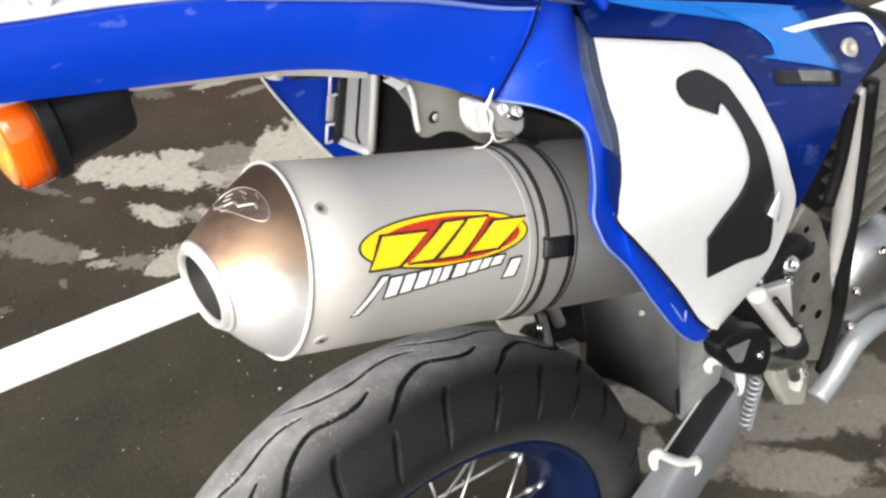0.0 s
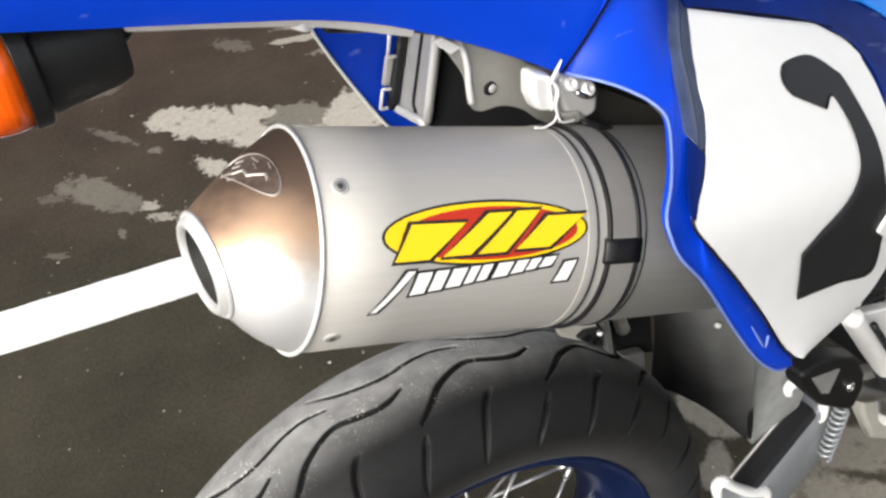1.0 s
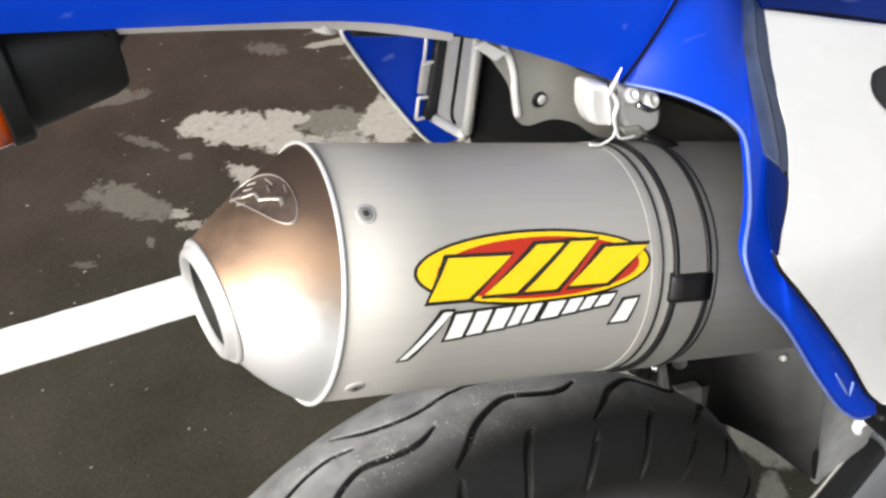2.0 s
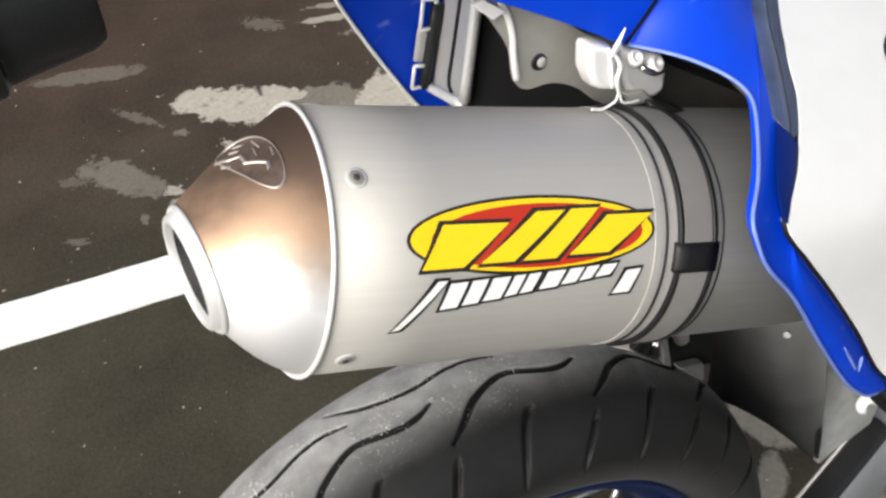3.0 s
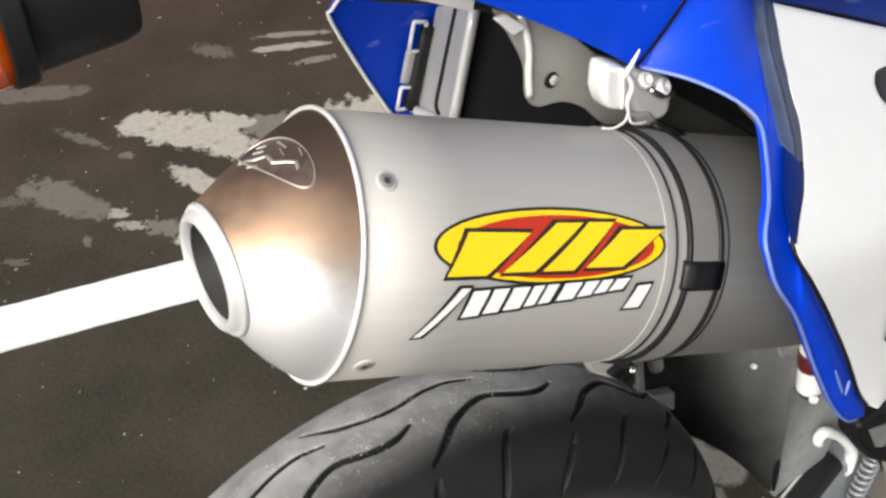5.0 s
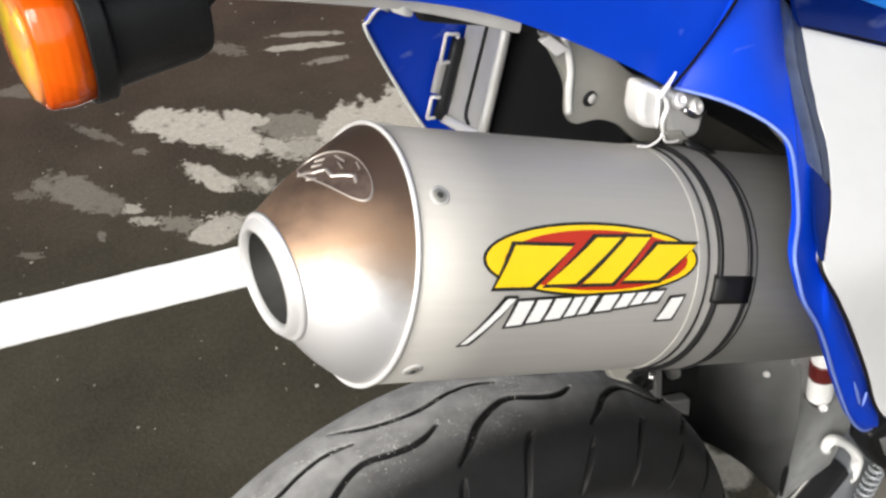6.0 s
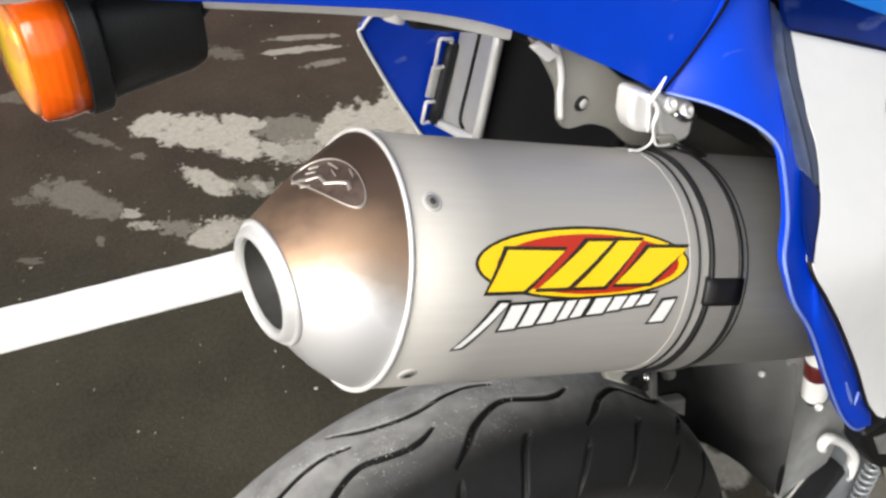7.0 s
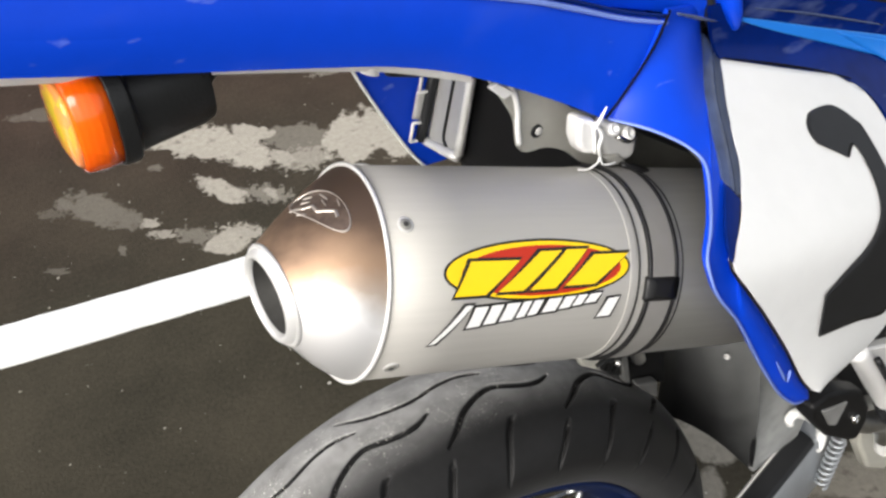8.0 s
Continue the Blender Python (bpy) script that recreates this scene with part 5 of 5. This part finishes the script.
    part("panel_tab", prism([(0.0945, 0.9215), (0.1000, 0.9262), (0.1005, 0.9209), (0.0915, 0.9165)], 0.003, Matrix.Translation((0, -0.0985, 0)) @ Matrix.Rotation(radians(90), 4, "X")), BEAD, hanger, "small bright tab", bevel=0.001)
    part("hanger_tab", prism([(0.0286, 0.9601), (0.0357, 0.9613), (0.0477, 0.9509), (0.0397, 0.9486)], 0.004, Matrix.Translation((0, -0.0755, 0)) @ Matrix.Rotation(radians(90), 4, "X")), BEAD, hanger, "bright folded corner", bevel=0.001)
    # plate added to give the lit grey seen inside the panel's arch
    arch_outline = [(0.112, 0.908), (0.20, 0.90), (0.27, 0.86), (0.27, 0.78), (0.13, 0.80)]
    part("arch_backdrop", prism(arch_outline, 0.003, Matrix.Translation((0, -0.052, 0)) @ Matrix.Rotation(radians(90), 4, "X")), ARCH_GREY, bike, "dull grey plate added behind the panel's arch", bevel=0.001)
    part("subframe_tube", sweep([(-0.02, -0.045, 0.985), (0.06, -0.05, 0.955), (0.20, -0.06, 0.86), (0.36, -0.075, 0.74)], 0.0125, 30, 16), SMOKE, bike, "dark grey subframe tube")


subframe()


# ---- turn signal
def turn_signal():
    yaw = pose(-0.178, -0.051, 1.014, 0, 0, 3)
    def oval(x, ry, rz, n=32, power=2.6):
        return [yaw @ Vector((x, ry * math.copysign(abs(math.cos(a)) ** (2 / power), math.cos(a)), rz * math.copysign(abs(math.sin(a)) ** (2 / power), math.sin(a)))) for a in np.linspace(0, 2 * math.pi, n, endpoint=False)]
    def hull(stations):
        rings = [oval(*st) for st in stations]
        n = len(rings[0])
        verts = [tuple(v) for r_ in rings for v in r_]
        faces = [(i * n + k, i * n + (k + 1) % n, (i + 1) * n + (k + 1) % n, (i + 1) * n + k) for i in range(len(rings) - 1) for k in range(n)]
        faces += [tuple(range(n)), tuple((len(rings) - 1) * n + k for k in range(n))]
        return from_data(verts, faces)
    body = part("turn_signal", hull([(-0.013, 0.0305, 0.0305), (-0.004, 0.0305, 0.0305), (-0.002, 0.0265, 0.0270), (0.010, 0.0260, 0.0260), (0.034, 0.0250, 0.0245), (0.041, 0.0230, 0.0225)]), SMOKE, bike, "turn signal with an amber lens on the tail", bevel=0.001)
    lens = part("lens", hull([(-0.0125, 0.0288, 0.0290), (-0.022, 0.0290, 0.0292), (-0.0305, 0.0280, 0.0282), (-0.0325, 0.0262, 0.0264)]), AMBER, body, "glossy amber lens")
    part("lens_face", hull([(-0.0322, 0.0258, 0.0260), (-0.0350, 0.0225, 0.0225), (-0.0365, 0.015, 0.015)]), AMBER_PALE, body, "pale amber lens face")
    part("stem", sweep([(-0.146, -0.058, 1.022), (-0.128, -0.050, 1.030), (-0.11, -0.03, 1.05)], [0.016, 0.011, 0.010], 12, 12), BLACK, body, "black rubber stem")
    return body


turn_signal()


# ---- swing arm, mudguard, frame and engine parts at the bike's right
def lower_parts():
    # the arm's inner top edge: wide apart beside the wheel, closing in towards the pivot
    spine = spline([(-0.04, -0.100, 0.322), (0.10, -0.104, 0.334), (0.20, -0.102, 0.343), (0.25, -0.093, 0.346), (0.35, -0.065, 0.350), (0.45, -0.037, 0.354), (0.52, -0.017, 0.357)], 64)
    rows = []
    for c in spine:
        rows.append([c + (0, 0.004, -0.070), c + (0, 0.003, -0.006), c + (0, 0.0, -0.001), c + (0, -0.012, 0.001), c + (0, -0.024, 0.0), c + (0, -0.028, -0.004), c + (0, -0.033, -0.030), c + (0, -0.036, -0.074), c + (0, -0.033, -0.082), c + (0, -0.01, -0.084)])
    arm = part("swing_arm", sheet(rows, 0.004, (0, 1, 0)), ARM, bike, "bright cast aluminium swing arm", bevel=0.001)
    guard = [c for c in spine if 0.318 < c[0] < 0.452]
    part("arm_guard", sheet([[c + (0, 0.001, 0.0), c + (0, -0.002, 0.005), c + (0, -0.012, 0.007), c + (0, -0.023, 0.006), c + (0, -0.027, 0.001)] for c in guard], 0.005, (0, 0.1, -1)), CHARCOAL, arm, "black guard on top of the arm", bevel=0.001)
    # highlight along the guard's edge, put in as a pale bar
    part("arm_highlight", sweep([tuple(c + (0, 0.002, 0.002)) for c in guard], 0.0016, 24, 8), RAIL, arm, "pale strip along the edge")
    for hook, y, thick in (([(0.2770, 0.3770), (0.2745, 0.3930), (0.2820, 0.3965), (0.3000, 0.3740), (0.3220, 0.3500), (0.3460, 0.3330), (0.3440, 0.3190), (0.3220, 0.3205), (0.3040, 0.3180)], -0.095, 0.0068),
                           ([(0.4040, 0.4140), (0.4015, 0.4240), (0.4115, 0.4262), (0.4380, 0.4020), (0.4610, 0.3710), (0.4650, 0.3470), (0.4600, 0.3380), (0.4410, 0.3540)], -0.060, 0.0062)):
        part("hose_hook", sweep([(x, y, z) for x, z in hook], [thick * 0.8, thick, thick * 0.9, thick, thick * 1.1, thick, thick * 0.7], 40, 12, 0.85), VINYL_WHITE, arm, "bright cast hose bracket")
    # a wound coil stands in for the pale webbing beside the arm
    coil, c0, c1 = [], Vector((0.4600, -0.0760, 0.2900)), Vector((0.4700, -0.0800, 0.3690))
    way = (c1 - c0).normalized()
    e1 = way.cross(Vector((0, 0, 1))).normalized()
    e2 = way.cross(e1)
    for k in range(12 * 9 + 1):
        a = 2 * math.pi * k / 12
        coil.append(tuple(c0 + (c1 - c0) * k / 108 + (e1 * math.cos(a) + e2 * math.sin(a)) * 0.0072))
    part("webbing_coil", sweep(coil, 0.0020, 400, 6), ARM, bike, "bright coil standing in for webbing by the arm")
    # inner mudguard ahead of the tyre: its side turns from facing back to facing right
    up = [(0.3019, 0.045, 0.5469), (0.2966, 0.01, 0.5665), (0.3101, -0.032, 0.5906), (0.3463, -0.05, 0.5495)]
    down = [(0.3064, 0.045, 0.3968), (0.3072, 0.01, 0.4182), (0.3222, -0.03, 0.4142), (0.3638, -0.048, 0.3566)]
    guard_rows = loft(up, down, 40, 16, 0.014, (-0.2, -0.7, 0.65))
    mud = part("mudguard", sheet(guard_rows, 0.004, (0.5, 0.8, 0)), MUDGUARD, bike, "dark grey plastic inner mudguard", bevel=0.001)
    part("guard_slit", sweep([(0.3515, -0.052, 0.4468), (0.3581, -0.052, 0.4087), (0.363, -0.052, 0.3655)], [0.002, 0.004, 0.002], 10, 8), BLACK, mud)
    bolt("guard_screw", (0.3118, -0.0417, 0.5516), (-0.7, -0.7, 0.06), 0.0034, 0.002, GREY, mud, "small pale screw")
    gusset = [(0.330, 0.575), (0.352, 0.487), (0.363, 0.431), (0.370, 0.364), (0.374, 0.340), (0.44, 0.36), (0.46, 0.425), (0.42, 0.51), (0.39, 0.57)]
    part("frame_gusset", prism(gusset, 0.010, Matrix.Translation((0, -0.043, 0)) @ Matrix.Rotation(radians(90), 4, "X")), DUSTY, bike, "light grey alloy gusset behind the arm", bevel=0.003)
    side_on = Matrix.Rotation(radians(90), 4, "X")
    part("shock_block", prism([(0.2006, 0.6090), (0.2480, 0.5930), (0.2535, 0.5320), (0.2073, 0.5541)], 0.05, Matrix.Translation((0, 0.005, 0)) @ side_on), GROOVE, bike, "black shock linkage housing", bevel=0.002)
    part("linkage_stay", prism([(0.1790, 0.6290), (0.1864, 0.6255), (0.1928, 0.5794), (0.1847, 0.5863)], 0.008, Matrix.Translation((0, -0.034, 0)) @ side_on), DIM, bike, "grey upright stay beside the linkage", bevel=0.0015)
    part("linkage_foot", prism([(0.2036, 0.5668), (0.2311, 0.5573), (0.2333, 0.5326), (0.2251, 0.5406)], 0.012, Matrix.Translation((0, -0.028, 0)) @ side_on), DIM, bike, "grey foot of the linkage", bevel=0.003)
    lug = part("linkage_lug", prism([(0.1338, 0.6440), (0.1760, 0.6330), (0.1850, 0.5890), (0.1640, 0.6060), (0.1417, 0.6240)], 0.010, Matrix.Translation((0, -0.026, 0)) @ side_on), BEIGE, bike, "beige alloy linkage lug over the tyre", bevel=0.003)
    part("lug_joint", prism([(0.1536, 0.6205), (0.1628, 0.6244), (0.1778, 0.6186), (0.1820, 0.5943), (0.1690, 0.6040)], 0.006, Matrix.Translation((0, -0.034, 0)) @ side_on), SMOKE, lug, "dark linkage joint", bevel=0.002)
    for at, r_ in (((0.1640, -0.0372, 0.6170), 0.0036), ((0.1730, -0.0372, 0.6090), 0.0046)):
        part("lug_hole", revolve([(0.0, 0.0001), (0.0, r_ * 0.8), (0.001, r_ * 0.85), (0.001, r_), (-0.002, r_)], Matrix.Translation(at) @ Vector((0, -1, 0)).to_track_quat("Z", "Y").to_matrix().to_4x4(), 20), GROOVE, lug)
    bolt("lug_bolt", (0.1738, -0.0390, 0.6180), (0, -1, 0.2), 0.0030, 0.003, STEEL, lug)
    part("tyre_hugger_stay", sweep([(0.17, -0.03, 0.66), (0.195, -0.032, 0.63), (0.205, -0.034, 0.60)], 0.006, 10, 10), ALU, bike, "small alloy stay")
    # passenger peg: black triangular loop with a grey pad
    outline = [(0.280, 0.607), (0.300, 0.611), (0.322, 0.603), (0.350, 0.585), (0.364, 0.560), (0.366, 0.540), (0.358, 0.518), (0.345, 0.524), (0.312, 0.550), (0.284, 0.588)]
    peg = part("foot_peg", prism(outline, 0.022, Matrix.Translation((0, -0.158, 0)) @ Matrix.Rotation(radians(90), 4, "X")), BLACK, bike, "black folding foot peg with a recessed pad", bevel=0.005)
    part("peg_pad", prism([(0.292, 0.598), (0.325, 0.590), (0.316, 0.566), (0.306, 0.572)], 0.003, Matrix.Translation((0, -0.1695, 0)) @ Matrix.Rotation(radians(90), 4, "X")), PAD, peg, "grey rubber pad", bevel=0.001)
    bolt("peg_bolt", (0.344, -0.169, 0.556), (0, -1, 0), 0.005, 0.003, STEEL, peg)
    # frame brackets, hanger and rods
    tank = part("shock_reservoir", sweep([(0.3732, -0.057, 0.5023), (0.3631, -0.057, 0.5769)], 0.0120, 12, 24), VINYL_WHITE, bike, "white shock reservoir with a dark red band", bevel=0.002)
    part("reservoir_band", sweep([(0.369, -0.057, 0.5336), (0.3661, -0.057, 0.5545)], 0.0123, 6, 24), MAROON, tank, "dark red band")
    part("reservoir_cap", sweep([(0.3738, -0.057, 0.4978), (0.3728, -0.057, 0.5053)], [0.0090, 0.0128], 6, 24), CHARCOAL, tank, "black end cap")
    bolt("cap_screw", (0.3652, -0.069, 0.5043), (-0.3, -0.9, 0.2), 0.0042, 0.003, BEAD, tank, "bright cap screw")
    frame_plate = [(0.4795, 0.5673), (0.470, 0.600), (0.495, 0.625), (0.5226, 0.5972), (0.5537, 0.533), (0.581, 0.4128), (0.565, 0.3474), (0.5103, 0.3847), (0.4856, 0.5237)]
    part("frame_plate", prism(frame_plate, 0.012, Matrix.Translation((0, -0.095, 0)) @ Matrix.Rotation(radians(90), 4, "X")), CASTING, bike, "dull grey alloy frame plate", bevel=0.004)
    hang = part("peg_hanger", prism([(0.391, 0.589), (0.4355, 0.573), (0.4478, 0.5163), (0.430, 0.535)], 0.012, Matrix.Translation((0, -0.128, 0)) @ Matrix.Rotation(radians(90), 4, "X")), BEAD, bike, "bright alloy peg hanger", bevel=0.003)
    part("hanger_arm", sweep([(0.375, -0.134, 0.597), (0.410, -0.134, 0.545), (0.453, -0.134, 0.478)], [0.010, 0.012, 0.011], 16, 14), BEAD, hang)
    part("hanger_groove", sweep([(0.392, -0.147, 0.585), (0.428, -0.148, 0.528)], 0.0035, 6, 8), CHARCOAL, hang)
    part("pivot_cap", sweep([(0.447, -0.134, 0.490), (0.460, -0.134, 0.462)], 0.014, 6, 16), CHARCOAL, hang, "black pivot cap")
    part("hanger_rod", sweep([(0.385, -0.128, 0.495), (0.43, -0.128, 0.460), (0.465, -0.126, 0.440), (0.478, -0.124, 0.400)], [0.010, 0.011, 0.012, 0.008], 20, 12), ALU, bike, "bright alloy brake pedal lever")
    cyl = part("master_cylinder", sweep([(0.398, -0.118, 0.600), (0.425, -0.118, 0.602), (0.452, -0.118, 0.600), (0.484, -0.116, 0.580)], [0.014, 0.018, 0.016, 0.008], 20, 16), BLACK, bike, "black brake master cylinder")
    bolt("cylinder_cap", (0.428, -0.134, 0.602), (-0.2, -0.8, 0.5), 0.010, 0.006, STEEL, cyl, "bright cylinder cap")
    part("cylinder_hose", sweep([(0.420, -0.115, 0.615), (0.418, -0.112, 0.640), (0.440, -0.108, 0.665), (0.470, -0.10, 0.680)], 0.007, 16, 10), SMOKE, cyl)
    part("brake_line", sweep([(0.575, -0.105, 0.740), (0.580, -0.105, 0.640), (0.578, -0.105, 0.520), (0.580, -0.105, 0.420), (0.565, -0.105, 0.335)], 0.0085, 30, 12), BLACK, bike, "black hose down the frame")
    part("frame_tube", sweep([(0.566, -0.100, 0.735), (0.5645, -0.100, 0.640), (0.566, -0.100, 0.560), (0.563, -0.100, 0.490)], [0.006, 0.010, 0.011, 0.006], 30, 16, 0.7), GREY, bike, "bright alloy frame spar")
    part("frame_tube", sweep([(0.546, -0.105, 0.735), (0.540, -0.105, 0.660), (0.528, -0.105, 0.610)], 0.007, 20, 12), BLACK, bike, "black frame stay")
    part("header_pipe", sweep([(0.540, -0.120, 0.315), (0.573, -0.120, 0.338), (0.600, -0.122, 0.372), (0.645, -0.122, 0.376), (0.70, -0.12, 0.350)], 0.0140, 30, 18), ARM, bike, "bright steel pipe by the engine")
    for x, z, r_ in ((0.512, 0.560, 0.006), (0.530, 0.505, 0.007), (0.512, 0.470, 0.005), (0.545, 0.440, 0.006), (0.500, 0.590, 0.004)):
        part("plate_hole", revolve([(0.0, 0.0001), (0.0, r_ * 0.75), (0.0012, r_ * 0.8), (0.0012, r_), (-0.002, r_)], Matrix.Translation((x, -0.1012, z)) @ Vector((0, -1, 0)).to_track_quat("Z", "Y").to_matrix().to_4x4(), 20), GROOVE, bike, "dark hole in the frame plate")
    part("pivot_casting", prism([(0.462, 0.438), (0.500, 0.420), (0.534, 0.384), (0.556, 0.330), (0.552, 0.275), (0.510, 0.305), (0.482, 0.362)], 0.020, Matrix.Translation((0, -0.088, 0)) @ side_on), BEIGE, bike, "pale alloy pivot casting of the swing arm", bevel=0.006)
    for x, z, r_ in ((0.497, 0.398, 0.008), (0.524, 0.345, 0.010)):
        bolt("pivot_bolt", (x, -0.098, z), (0, -1, 0), r_, 0.007, STEEL, bike, "bright pivot bolt")
    part("lever_end", sweep([(0.470, -0.122, 0.425), (0.484, -0.121, 0.395), (0.488, -0.120, 0.370)], [0.014, 0.012, 0.008], 12, 10, 0.6), BEAD, bike, "bright lever end", bevel=0.001)
    for k in range(7):
        part("cylinder_fin", block((0.16, 0.05, 0.006), pose(0.675, -0.075, 0.545 + 0.024 * k, 0, -8, 0)), CASTING, bike, "cast cooling fin", smooth=False, bevel=0.001)
    eng = part("engine_case", revolve([(-0.05, 0.0001), (-0.05, 0.06), (-0.04, 0.075), (0.0, 0.085), (0.10, 0.085), (0.10, 0.0001)], pose(0.66, -0.06, 0.42, -90, 0, 0) , 48), ALU, bike, "cast aluminium engine case")
    part("engine_block", block((0.30, 0.16, 0.34), pose(0.70, 0.03, 0.50, 0, -10, 0)), CHARCOAL, bike, "dark engine block", bevel=0.02)
    for k in range(7):
        a = 2 * math.pi * k / 7
        bolt("case_bolt", (0.66 + 0.066 * math.cos(a), -0.112, 0.42 + 0.066 * math.sin(a)), (0, -1, 0), 0.006, 0.005, STEEL, eng)
    for x, y, z, r_ in ((0.455, -0.105, 0.50, 0.008), (0.50, -0.105, 0.45, 0.007), (0.47, -0.105, 0.54, 0.006), (0.36, -0.145, 0.63, 0.007), (0.52, -0.105, 0.36, 0.009)):
        bolt("frame_bolt", (x, y, z), (0, -1, 0), r_, 0.006, STEEL, bike)


lower_parts()
